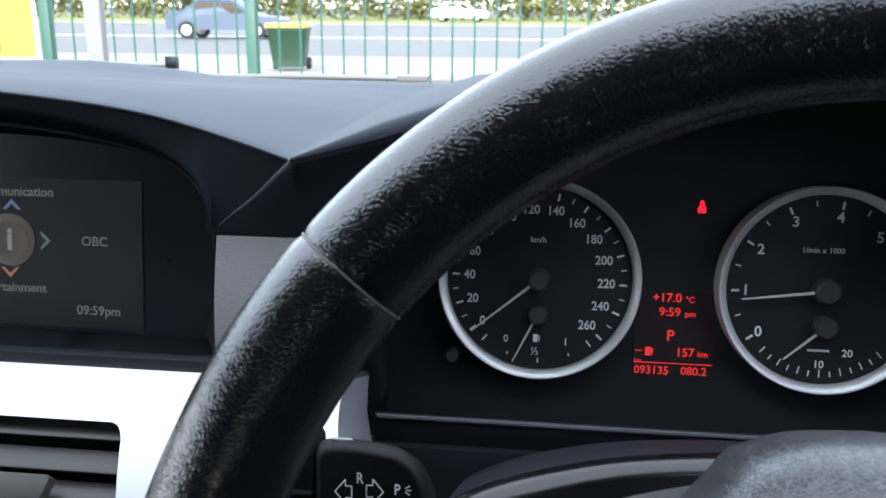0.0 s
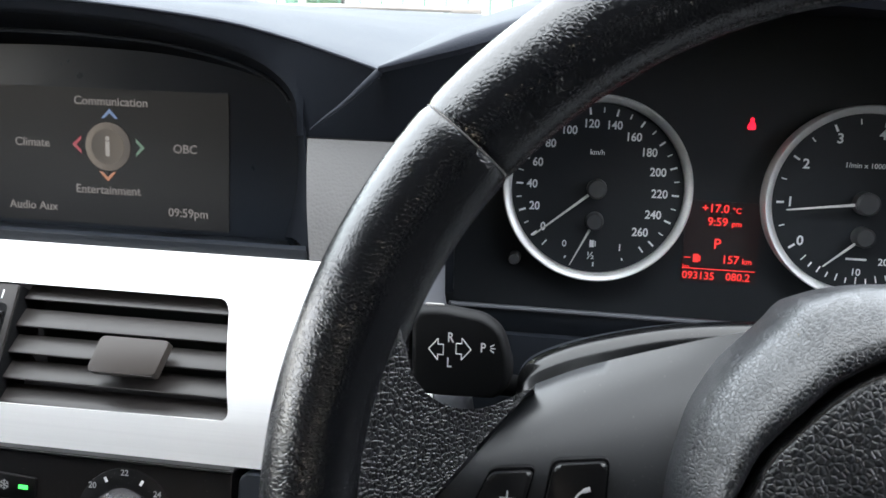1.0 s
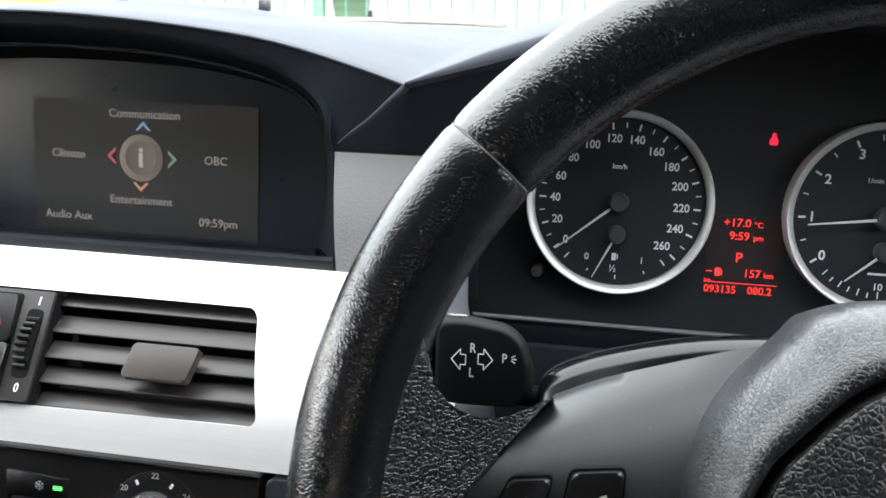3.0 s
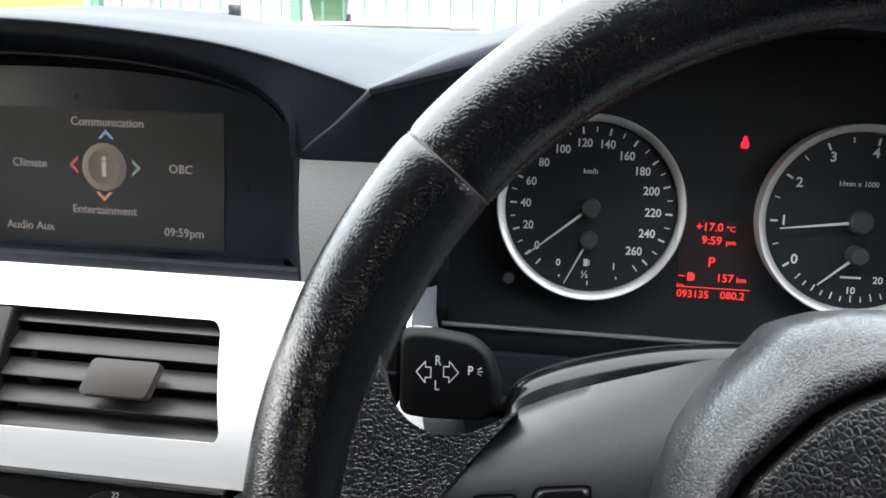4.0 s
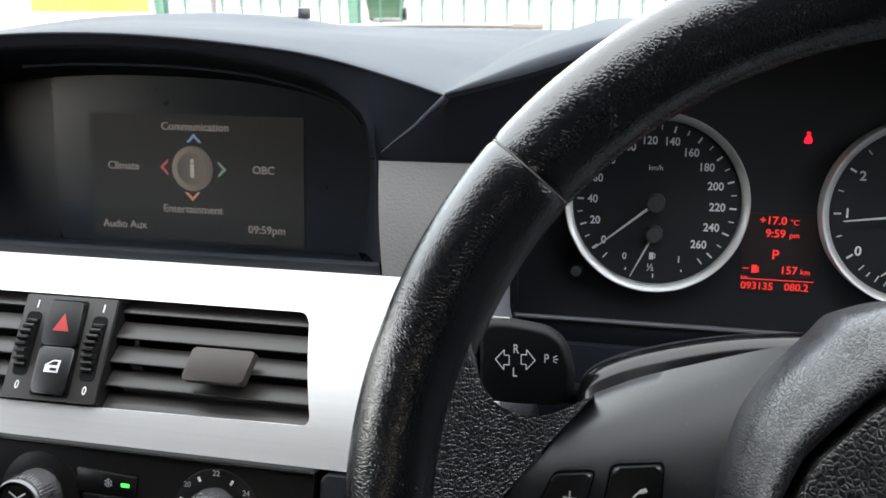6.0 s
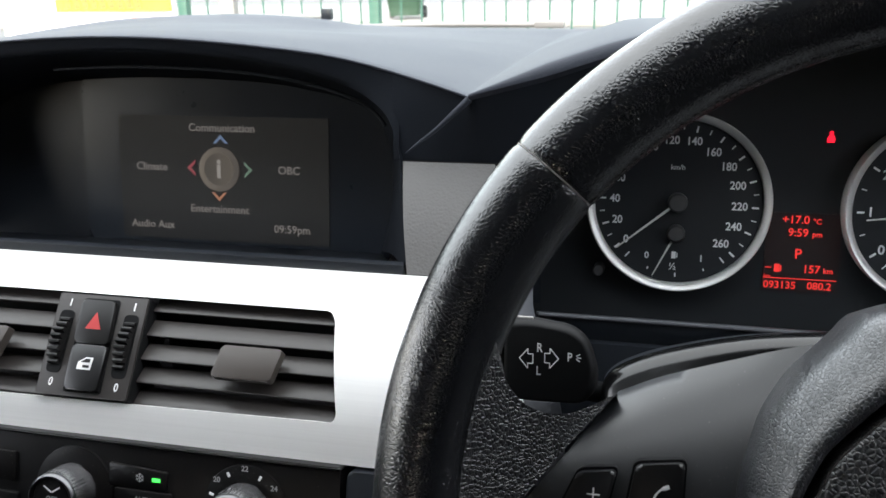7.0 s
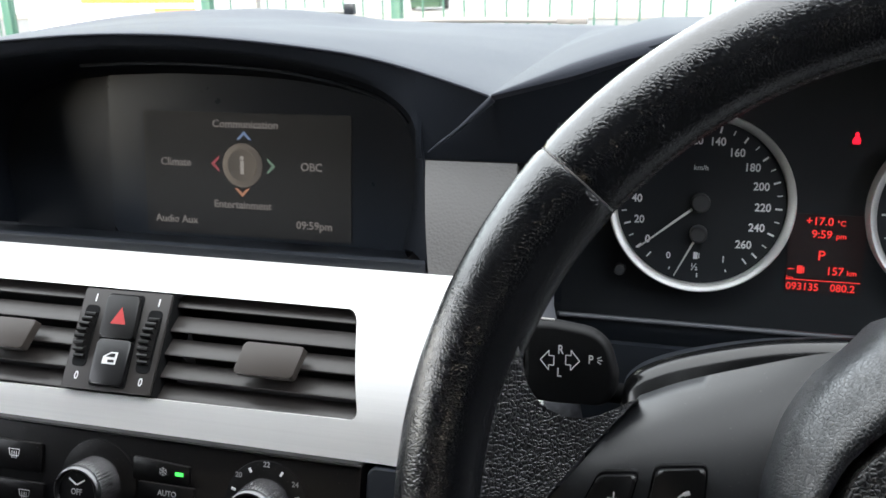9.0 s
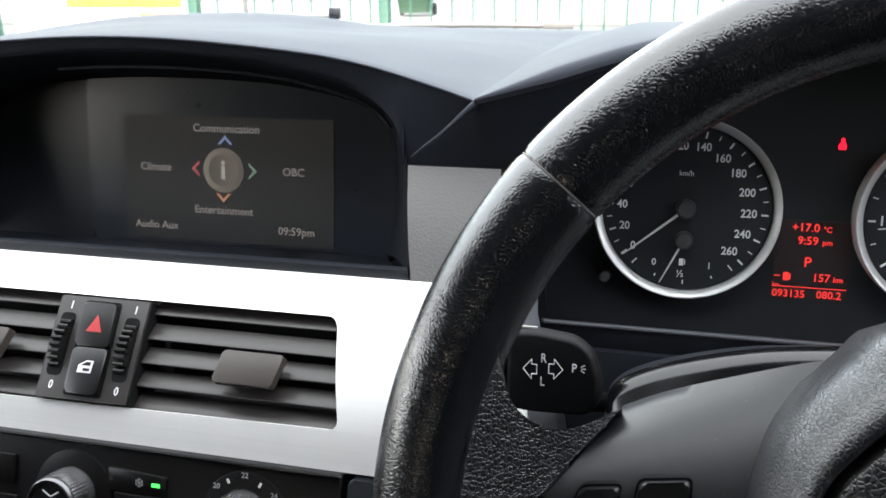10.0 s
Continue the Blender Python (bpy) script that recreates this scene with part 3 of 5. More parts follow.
sheet(zin, lambda z: -0.74, open_l, 12)
sheet(zin, open_r, trim_end, 12)
sheet([V1, 1.021, 1.023, 1.025, 1.0265, 1.028, 1.029, 1.0297, 1.03], lambda z: -0.74, trim_end, 40)
part("trim_strip", bm, M_ALU, dashboard, "bright brushed aluminium trim strip", 50)
rows = [[(trim_end(z) + (0.007 + 0.007 * min(1.0, (1.03 - z) / 0.04)) * k / 3 + 0.0003, trim_y(z) + 0.001 + 0.012 * (k / 3) ** 1.3, z - 0.002 * k / 3) for k in range(4)] for z in np.linspace(0.9575, 1.0295, 12)]
part("trim_end", solid_grid(rows, (0, 0.004, 0)), M_ALUG, dashboard, "grey aluminium end of the trim")
# dark face right of the trim, down to the knees
rows = [[(x, 0.398 - 0.08 * k / 8, 0.992 - 0.35 * k / 8) for x in np.linspace(-0.045, 0.45, 8)] for k in range(9)]
part("knee_panel", solid_grid(rows, (0, 0.01, 0)), M_BLACK, dashboard, "black knee panel", 60)
rows = [[(x, y, z) for x in np.linspace(-0.105, -0.050, 6)] for y, z in ((0.384, 1.0285), (0.392, 1.022), (0.410, 1.018), (0.44, 1.01))]
part("lower_infill", solid_grid(rows, (0, 0.003, -0.004)), M_BLACK, dashboard)

# ---- instrument cluster bay ----
inner_x = [x for x in lx if x > -0.04]
rows = []
for k in range(8):
    t = k / 7
    row = []
    for x in inner_x:
        xx, yy = 0.111 + (x - 0.111) * L((1.0, 0.93), t), L((0.418, 0.512), t)
        row.append((xx, yy, min(lobe_z(x, 0.41) - 0.0100, lobe_z(xx, yy) - 0.0090)))
    rows.append(row)
rows = [[(x, 0.4106 if x > 0 else 0.4125, lobe_z(x, 0.41) - 0.9 * roll_of(x)) for x in inner_x], [(x, 0.4125 if x > 0 else 0.4150, lobe_z(x, 0.41) - 0.0095) for x in inner_x]] + rows
part("hood_lining", solid_grid(rows, (0, 0, 0.003)), M_LINING, dashboard, "dark lining of the instrument hood", 60)
rows = [[(L((-0.040, -0.052), k / 6), L((0.418, 0.505), k / 6), z) for z in np.linspace(0.975 + 0.03 * (1 - k / 6), L((1.118, 1.125), k / 6), 8)] for k in range(7)]
part("bay_side", solid_grid(rows, (-0.004, 0, 0)), M_BLACK, dashboard, "", 60)
rows = [[(L((0.262, 0.275), k / 6), L((0.40, 0.505), k / 6), z) for z in np.linspace(0.965, 1.125, 8)] for k in range(7)]
part("bay_side", solid_grid(rows, (0.004, 0, 0)), M_BLACK, dashboard, "", 60)
prof = [(0.4030, 0.990), (0.4015, 0.9985), (0.4015, 1.0045), (0.4028, 1.0060), (0.405, 1.0055), (0.410, 1.0000), (0.44, 0.9835), (0.4405, 0.9815), (0.47, 0.970), (0.505, 0.956)]
rows = [[(x, y, z) for x in np.linspace(-0.040, 0.27, 12)] for y, z in prof]
part("cluster_ledge", solid_grid(rows, (0, 0.003, -0.005)), M_BLACK, dashboard, "black ledge below the instruments", 50)
# The crest's silvery highlight, drawn as a tube of lighter material.
part("ledge_glint", tube([(-0.0385, 0.4012, 1.0052), (0.1, 0.4012, 1.0052), (0.27, 0.4012, 1.0052)], 0.0012, 8), M_ALUG, dashboard, "thin grey highlight line along the ledge")

DIAL = frame_of((0, 0.4885, 1.049), (1, 0, 0), (0, 0.18, 1), (0, -1, 0.18))
cluster = thing("instrument_cluster", DIAL, "car instrument cluster with two white-marked dials and a red display", "instrument cluster")
part("backing", prism([(-0.05, -0.095), (0.272, -0.095), (0.272, 0.070), (0.24, 0.088), (0.18, 0.102), (0.111, 0.107), (0.04, 0.102), (-0.02, 0.086), (-0.05, 0.070)], -0.024, -0.012), M_DIAL, cluster)
SC, TC = (0.0322, -0.0018), (0.1785, -0.0018)


def dial(cx, cy):
    face = part("dial", lathe([(0.0, -0.003), (0.049, -0.003), (0.0505, -0.012), (0, -0.012)], 64), M_DIAL, cluster, "black dial", 40, pose(cx, cy, 0))
    part("ring", lathe([(0.0492, -0.004), (0.0494, -0.0006), (0.0500, 0.0002), (0.0525, 0.0024), (0.0533, 0.0025), (0.0538, 0.0016), (0.0538, -0.012), (0.0492, -0.012)], 96, closed=True), M_RING, cluster, "silver dial ring", 60, pose(cx, cy, 0))
    return face


def tick(name, parent, ang, r0, r1, w, mat_, ref=None):
    bm = box(r0, -w / 2, -0.0028, r1, w / 2, -0.0025)
    return part(name, bm, mat_, parent, "", 0, pose(0, 0, 0, 0, 0, ang))


def needle(parent, cx, cy, ang, r0, r1, w, hub, z):
    bm = bmesh.new()
    pts = [(r0, -w / 2), (r1, -w * 0.22), (r1 + 0.0006, 0), (r1, w * 0.22), (r0, w / 2)]
    prism(pts, z - 0.0005, z + 0.0005, 0.0, bm=bm)
    nd = part("needle", bm, M_NEEDLE, parent, "white pointer", 30, pose(cx, cy, 0, 0, 0, ang))
    part("needle_hub", lathe([(0.0, z + 0.004), (hub * 0.8, z + 0.0038), (hub, z + 0.0025), (hub * 1.02, -0.003), (0, -0.003)], 32), M_HUB, parent, "dark grey pointer hub", 40, pose(cx, cy, 0))
    return nd


speedo = dial(*SC)
tach = dial(*TC)
# speedometer: 0 at 219 degrees, 260 at -42.5 degrees
A0, A1 = 219.0, -42.5
for k in range(0, 27):
    v = k * 10
    ang = A0 + (A1 - A0) * v / 260
    tick("tick", speedo, ang, 0.0425 if v % 20 == 0 else 0.0435, 0.0465, 0.0011 if v % 20 == 0 else 0.0007, M_WHITE if v % 20 == 0 else M_PRINT)
for v in range(0, 261, 20):
    ang = A0 + (A1 - A0) * v / 260
    r = (0.0356 if v >= 160 else 0.0372) if v else 0.038
    words("number", str(v), 0.0067, M_WHITE, speedo, r * math.cos(radians(ang)), r * math.sin(radians(ang)), -0.0028, squeeze=0.92, bold=0.022)
words("unit", "km/h", 0.0042, M_WHITE, speedo, -0.0009, 0.0208, -0.0028)
for txt, x, y, sz in (("0", -0.0166, -0.0332, 0.0055), ("1", 0.0154, -0.0337, 0.0055), ("½", -0.0009, -0.0394, 0.0058)):
    words("number", txt, sz, M_WHITE, speedo, x, y, -0.0028)
for ang in (229.5, 249, 271, 293, 309):
    r1 = 0.0445 if ang in (249, 293) else 0.0455
    bm = box(0.0415 if ang in (229.5, 309) else 0.043, -0.0004, -0.0028, r1, 0.0004, -0.0025)
    part("tick", bm, M_WHITE, speedo, "", 0, pose(0, 0, 0, 0, 0, ang))
# fuel pump sign
bm = box(-0.0016, -0.0020, -0.0028, 0.0010, 0.0022, -0.0025)
box(0.0014, -0.0014, -0.0028, 0.0020, 0.0016, -0.0025, bm=bm)
part("fuel_sign", bm, M_WHITE, speedo, "", 0, pose(-0.0004, -0.0323, 0))
needle(speedo, 0, 0, 219.5, 0.004, 0.045, 0.0016, 0.0057, 0.002)
needle(speedo, 0, -0.0187, 244, 0.004, 0.0288, 0.0013, 0.0052, 0.001)
# rev counter
T0, T1 = 216.0, -20.5
for k in range(0, 15):
    ang = T0 + (T1 - T0) * k / 14
    tick("tick", tach, ang, 0.0425 if k % 2 == 0 else 0.0435, 0.0465, 0.0012 if k % 2 == 0 else 0.0007, M_WHITE if k % 2 == 0 else M_PRINT)
for v in range(0, 8):
    ang = T0 + (T1 - T0) * v / 7
    r = 0.0382 if v not in (0, 1) else 0.0392
    words("number", str(v), 0.0076, M_WHITE, tach, r * math.cos(radians(ang)), r * math.sin(radians(ang)), -0.0028, bold=0.022)
bm = bmesh.new()
arc = [radians(a) for a in np.linspace(-21, -36, 8)]
vs0 = [(0.0435 * math.cos(a), 0.0435 * math.sin(a)) for a in arc] + [(0.0472 * math.cos(a), 0.0472 * math.sin(a)) for a in reversed(arc)]
part("red_zone", prism(vs0, -0.0028, -0.0024), M_REDPRINT, tach, "red danger zone", 0)
words("unit", "1/min x 1000", 0.0040, M_WHITE, tach, -0.0015, 0.0205, -0.0028)
for txt, x, y in (("10", -0.0005, -0.0390), ("20", 0.0135, -0.0325)):
    words("number", txt, 0.0055, M_WHITE, tach, x, y, -0.0028)
bm = box(-0.0055, -0.0006, -0.0028, 0.0055, 0.0006, -0.0025)
part("unit", bm, M_PRINT, tach, "", 0, pose(-0.001, -0.0315, 0))
for k in range(13):
    ang = 228 + (312 - 228) * k / 12
    bm = box(0.0425 if k % 2 else 0.0415, -0.0003, -0.0028, 0.0455, 0.0003, -0.0025)
    part("tick", bm, M_WHITE, tach, "", 0, pose(0, 0, 0, 0, 0, ang))
needle(tach, 0, 0, 187.5, 0.004, 0.042, 0.0016, 0.0064, 0.003)
needle(tach, 0.0005, -0.0187, 221, 0.004, 0.026, 0.0014, 0.0056, 0.002)
# red display between the dials
lcd = part("display", prism(round_rect(0.0845, -0.0535, 0.1265, -0.006, 0.001), -0.0125, -0.0112), M_REDBACK, cluster, "dark red display", 0)
Z = -0.0110
words("readout", "+17.0", 0.0067, M_RED, lcd, 0.1008, -0.0103, Z)
words("readout", "°C", 0.0045, M_RED, lcd, 0.1128, -0.0110, Z)
words("readout", "9:59", 0.0067, M_RED, lcd, 0.1026, -0.0180, Z)
words("readout", "pm", 0.0045, M_RED, lcd, 0.1133, -0.0186, Z)
words("readout", "P", 0.0082, M_RED, lcd, 0.1034, -0.0308, Z)
words("readout", "157", 0.0066, M_RED, lcd, 0.1115, -0.0397, Z)
words("readout", "km", 0.0045, M_RED, lcd, 0.1208, -0.0402, Z)
words("readout", "093135", 0.0062, M_RED, lcd, 0.0942, -0.0500, Z)
words("readout", "080.2", 0.0062, M_RED, lcd, 0.1165, -0.0497, Z)
words("readout", "km", 0.0032, M_RED, lcd, 0.0868, -0.0448, Z)
bm = box(0.0845, -0.0460, Z - 0.0004, 0.1258, -0.0455, Z)
box(0.0853, -0.0397, Z - 0.0004, 0.0890, -0.0391, Z, bm=bm)
box(0.0905, -0.0420, Z - 0.0004, 0.0935, -0.0372, Z, bm=bm)
box(0.0938, -0.0415, Z - 0.0004, 0.0946, -0.0380, Z, bm=bm)
part("readout", bm, M_RED, lcd, "", 0)
# seat-belt lamp
bm = lathe([(0.0, 0.0), (0.0011, 0.0), (0.0011, 0.0004), (0, 0.0004)], 12)
bmesh.ops.translate(bm, verts=bm.verts, vec=(0, 0.0026, 0))
prism([(-0.0020, -0.0030), (0.0018, -0.0030), (0.0022, -0.0008), (0.0012, 0.0014), (-0.0010, 0.0014), (-0.0022, -0.0008)], 0.0, 0.0004, bm=bm)
part("warning_lamp", bm, M_LAMP, cluster, "glowing red seat-belt lamp", 0, pose(0.1166, 0.0388, -0.0118))
part("reset_knob", lathe([(0, 0.002), (0.0030, 0.0018), (0.0035, 0.000), (0.0035, -0.012), (0, -0.012)], 20), M_HUB, cluster, "", 40, pose(-0.0130, -0.0455, 0.0))

# ---- centre screen ----
screen = thing("dashboard_screen", SCR, "wide dark car screen showing a menu in a black bezel", "screen")
part("bezel", prism(round_rect(-0.384, -0.058, -0.150, 0.078, 0.02), -0.012, 0.0005), M_SGLASS, screen, "dark satin screen glass")
part("bezel", prism(round_rect(-0.490, -0.058, -0.3845, 0.078, 0.004), -0.012, -0.001), M_BLACK, screen, "matt black bezel beside the glass")
img = part("menu_background", prism(round_rect(-0.355, -0.0455, -0.196, 0.0415, 0.001), 0.0005, 0.0011), M_SCR, screen, "dim brown menu background", 0)
ZS = 0.0013
for txt, x, y, sz in (("Communication", -0.2748, 0.0334, 0.0078), ("Climate", -0.3299, 0.0054, 0.0078), ("OBC", -0.2251, 0.0055, 0.0078), ("Entertainment", -0.278, -0.0232, 0.0078), ("Audio Aux", -0.3308, -0.0358, 0.0078), ("09:59pm", -0.2234, -0.0352, 0.0078)):
    words("menu_text", txt, sz, M_SCRT, img, x, y, ZS)


def chevron(ang, x, y, mat_):
    pts = [(-0.0058, -0.0028), (-0.0035, -0.0028), (0, 0.0006), (0.0035, -0.0028), (0.0058, -0.0028), (0, 0.0034)]
    bm = bmesh.new()
    prism([pts[0], pts[1], pts[2], pts[5]], 0, 0.0002, bm=bm)
    prism([pts[2], pts[3], pts[4], pts[5]], 0, 0.0002, bm=bm)
    part("menu_arrow", bm, mat_, img, "", 0, pose(x, y, ZS, 0, 0, ang))


chevron(0, -0.2757, 0.0257, M_SCRB)
chevron(90, -0.2984, 0.0055, M_SCRR)
chevron(-90, -0.2554, 0.0052, M_SCRG)
chevron(180, -0.2778, -0.0140, M_SCRO)
part("menu_knob", lathe([(0, 0.0), (0.0155, 0.0), (0.0155, 0.0003), (0, 0.0003)], 40), shaded_glow("screen_knob_rim", (0.66, 0.58, 0.48), (0.30, 0.27, 0.24), 0.033, 0.015), img, "tan knob picture in the menu", 0, pose(-0.2772, 0.0050, ZS))
part("menu_knob", lathe([(0, 0.0004), (0.0112, 0.0004), (0.0112, 0.0006), (0, 0.0006)], 40), shaded_glow("screen_knob_face", (0.30, 0.27, 0.23), (0.58, 0.51, 0.42), 0.026, 0.011), img, "tan face of the menu knob", 0, pose(-0.2772, 0.0050, ZS))
words("menu_text", "i", 0.0185, M_SCRI, img, -0.2772, 0.0050, ZS + 0.0008, bold=0.03)

# ---- air vents ----
def vent(name, x_left, x_right_bottom, x_right_top, tab_x, label):
    v = thing(name, Matrix.Identity(4), label, "air vent", "dashboard air vents")
    b = box(x_left - 0.002, 0.364, 0.962, x_right_bottom + 0.004, 0.368, 1.0215)
    part("duct", b, M_DEEP, v, "dark duct behind the slats", 0)
    xr = lambda z: L((x_right_bottom, x_right_top), (z - V0) / (V1 - V0))
    for k in range(6):
        z = 1.0155 - 0.0098 * k
        y0 = trim_y(z) + 0.0035
        sl = []
        for dy, dz in ((0.0, 0.0), (-0.0002, 0.0008), (0.0004, 0.0014), (0.003, 0.0024), (0.006, 0.0038), (0.0100, 0.0052), (0.0100, 0.0040), (0.003, 0.0004)):
            sl.append((dy, dz))
        rows = [[(x, y0 + dy, z - 0.004 + dz) for dy, dz in sl] for x in (x_left, xr(z) + 0.001)]
        bm = grid(rows, close_u=True)
        bm.verts.ensure_lookup_table()
        n = len(sl)
        bm.faces.new(list(bm.verts)[:n][::-1])
        bm.faces.new(list(bm.verts)[n:])
        part("slat", bm, M_SLAT, v, "", 30)
    zt = 1.0005
    m = frame_of((tab_x, trim_y(zt) - 0.0075, zt), (1, 0, 0), (0, 0.70, 0.72), (0, -0.72, 0.70))
    out = rounded_poly([(-0.0175, -0.0085), (0.0150, -0.0085), (0.0182, 0.0085), (-0.0150, 0.0085)], 0.0018)
    part("tab", prism(out, -0.0080, -0.0025, 0.0008, 3), M_TAB, v, "grey-brown adjuster tab", 50, m)
    part("tab_edge", tube([(-0.0158, -0.0084, -0.0034), (0.0136, -0.0084, -0.0034)], 0.00035, 6), M_SEAM, v, "pale lower edge of the tab", 40, m)
    return v


vent("air_vent", -0.2405, -0.1246, -0.1356, -0.1762, "dark slatted air vent with a sliding tab in the aluminium trim")
vent("air_vent", -0.417, -0.2955, -0.2975, -0.337, "dark slatted air vent beside the hazard switch panel")

# ---- hazard and lock switches ----
SWU, SWO = Vector((0, 0.64, 0.768)), Vector((0, -0.768, 0.64))
SW = frame_of((-0.2675, trim_y(0.9965) + 0.0036, 0.9955), (1, 0, 0), SWU, SWO)
sw = thing("switch_panel", SW, "dark switch panel with hazard and lock buttons and two thumbwheels", "switch panel")
part("body", prism(rounded_poly([(-0.0260, -0.0268), (0.0278, -0.0262), (0.0262, 0.0292), (-0.0278, 0.0292)], 0.001), -0.02, 0.003, 0.0008, 2), M_SWITCH, sw)
part("side_gap", prism([(0.0262, -0.0262), (0.0286, -0.0262), (0.0270, 0.0292), (0.0246, 0.0292)], -0.02, 0.0014), M_DEEP, sw, "dark gap beside the switches", 0)
part("well", prism(rounded_poly([(-0.0095, -0.0245), (0.0128, -0.0245), (0.0102, 0.0270), (-0.0118, 0.0270)], 0.002), 0.002, 0.0034), M_DEEP, sw)
hz = part("hazard_button", prism(rounded_poly([(-0.0095, 0.0016), (0.0112, 0.0016), (0.0090, 0.0255), (-0.0110, 0.0255)], 0.002), 0.003, 0.0062, 0.0012, 3), M_HAZ, sw, "dark button with a red triangle", 50)
lk = part("lock_button", prism(rounded_poly([(-0.0080, -0.0235), (0.0118, -0.0235), (0.0112, 0.0008), (-0.0095, 0.0008)], 0.002), 0.003, 0.0060, 0.0012, 3), M_BUTTON, sw, "black button with a car door sign", 50)
for r0, z in ((0.0054, 0.0064),):
    bm = bmesh.new()
    tri = [(r0 * math.cos(radians(a)), r0 * math.sin(radians(a)) * 1.15) for a in (90, 210, 330)]
    prism(tri, z - 0.0004, z, bm=bm)
    part("triangle", bm, M_REDPRINT if r0 != 0.0043 else M_SWITCH, hz, "", 0, pose(0.0, 0.0125, 0))
door = [(-0.0055, -0.0040), (0.0048, -0.0040), (0.0052, 0.0045), (0.0000, 0.0045), (-0.0055, 0.0010)]
part("door_sign", prism(door, 0.0060, 0.0063), M_PRINT, lk, "", 0, (pose(0.0012, -0.0095, 0) @ Matrix.Diagonal((0.78, 0.78, 1, 1))))
part("door_sign", prism([(-0.0034, 0.0009), (0.0034, 0.0009), (0.0036, 0.0034), (0.0004, 0.0034)], 0.0063, 0.0065), M_BUTTON, lk, "", 0, (pose(0.0012, -0.0095, 0) @ Matrix.Diagonal((0.78, 0.78, 1, 1))))
part("door_sign", box(-0.0012, -0.0028, 0.0063, 0.0036, -0.0010, 0.0065), M_BUTTON, lk, "", 0, (pose(0.0012, -0.0095, 0) @ Matrix.Diagonal((0.78, 0.78, 1, 1))))
for tx in (-0.0192, 0.0200):
    part("wheel_slot", prism(rounded_poly([(tx - 0.0040, -0.0150), (tx + 0.0046, -0.0150), (tx + 0.0036, 0.0195), (tx - 0.0050, 0.0195)], 0.003), 0.0022, 0.0034), M_DEEP, sw)
    bm = bmesh.new()
    n = 34
    prof = []
    for k in range(n):
        a0 = 2 * math.pi * k / n
        for f, r in ((0.0, 0.0176), (0.12, 0.0198), (0.30, 0.0205), (0.55, 0.0205), (0.73, 0.0198), (0.85, 0.0176)):
            prof.append((r * math.cos(a0 + f * 2 * math.pi / n), r * math.sin(a0 + f * 2 * math.pi / n)))
    prism(prof, -0.0031, 0.0031, 0.0, 1, bm)
    part("thumbwheel", bm, M_HAZ, sw, "ribbed black thumbwheel", 20, pose(tx, 0.0022, -0.0112) @ pose(0, 0, 0, 0, 90, 0))
    words("mark", "0", 0.0062, M_PRINT, sw, tx + 0.0008, -0.0200, 0.0031, squeeze=0.8)
    words("mark", "I", 0.0062, M_PRINT, sw, tx - 0.0005, 0.0237, 0.0031)

# ---- climate controls ----
CLI = frame_of((0, 0.301, 0.950), (1, 0, 0), (0, 0.287, 0.958), (0, -0.958, 0.287))
cl = thing("climate_panel", CLI, "black climate control panel with two ringed knobs and buttons", "climate control")
part("body", prism(round_rect(-0.62, -0.058, -0.1195, 0.0095, 0.002), -0.03, 0.0, 0.0008), M_CLIMATE, cl)
part("top_edge", box(-0.62, 0.0080, -0.001, -0.1195, 0.0092, 0.0012, 0.0004), M_GLOSS, cl)
tagged(link("storage_lid", prism(round_rect(-0.1165, -0.070, -0.030, 0.0080, 0.003), -0.03, -0.001, 0.0012, 3), M_BLACK, None, "", 40, CLI.copy()), "black lid beside the climate control panel", "panel")
tagged(link("lower_console", prism(round_rect(-0.62, -0.20, -0.03, -0.062, 0.006), -0.03, 0.002, 0.002, 3), M_BLACK, None, "", 40, CLI.copy()), "black console front below the climate panel", "panel")


def knob(x, y, text, sub):
    part("dial_plate", lathe([(0, 0.0026), (0.0150, 0.0026), (0.0225, 0.0012), (0.0232, -0.002), (0, -0.002)], 48), M_CLIMATE, cl, "", 40, pose(x, y, 0))
    k = part("knob", lathe([(0.0, 0.0185), (0.0104, 0.0185), (0.0110, 0.0178), (0.0110, 0.015)], 48), M_CLIMATE, cl, "black knob cap", 40, pose(x, y, 0))
    rows = []
    for r, z in ((0.0142, 0.002), (0.0133, 0.016), (0.0130, 0.0172)):
        rows.append([((r + (0.00022 if i % 2 else 0)) * math.cos(2 * math.pi * i / 96), (r + (0.00022 if i % 2 else 0)) * math.sin(2 * math.pi * i / 96), z) for i in range(96)])
    part("knob_side", grid(rows, close_u=True), M_KNOB, k, "dark ribbed metal side", 20)
    part("knob_ring", lathe([(0.0107, 0.0176), (0.0112, 0.0196), (0.0121, 0.0200), (0.0131, 0.0192), (0.0133, 0.0170), (0.0107, 0.0170)], 64, closed=True), M_KRING, k, "worn chrome ring", 60)
    words("mark", text, 0.0044, M_PRINTD, k, 0, 0.0 if sub != "REST" else 0.0004, 0.0187, squeeze=0.85)
    return k


k1 = knob(-0.2645, -0.0180, "OFF", "")
for a in (-1, 1):
    part("mark", box(-0.0026, -0.0004, 0.0186, 0.0026, 0.0004, 0.0188), M_PRINT, k1, "", 0, pose(a * 0.0024, 0.0052, 0, 0, 0, a * 32))
k2 = knob(-0.1680, -0.0170, "REST", "REST")
for a in (-0.0018, 0, 0.0018):
    part("mark", box(a - 0.0003, -0.0062, 0.0186, a + 0.0003, -0.0036, 0.0188), M_PRINT, k2, "", 0)
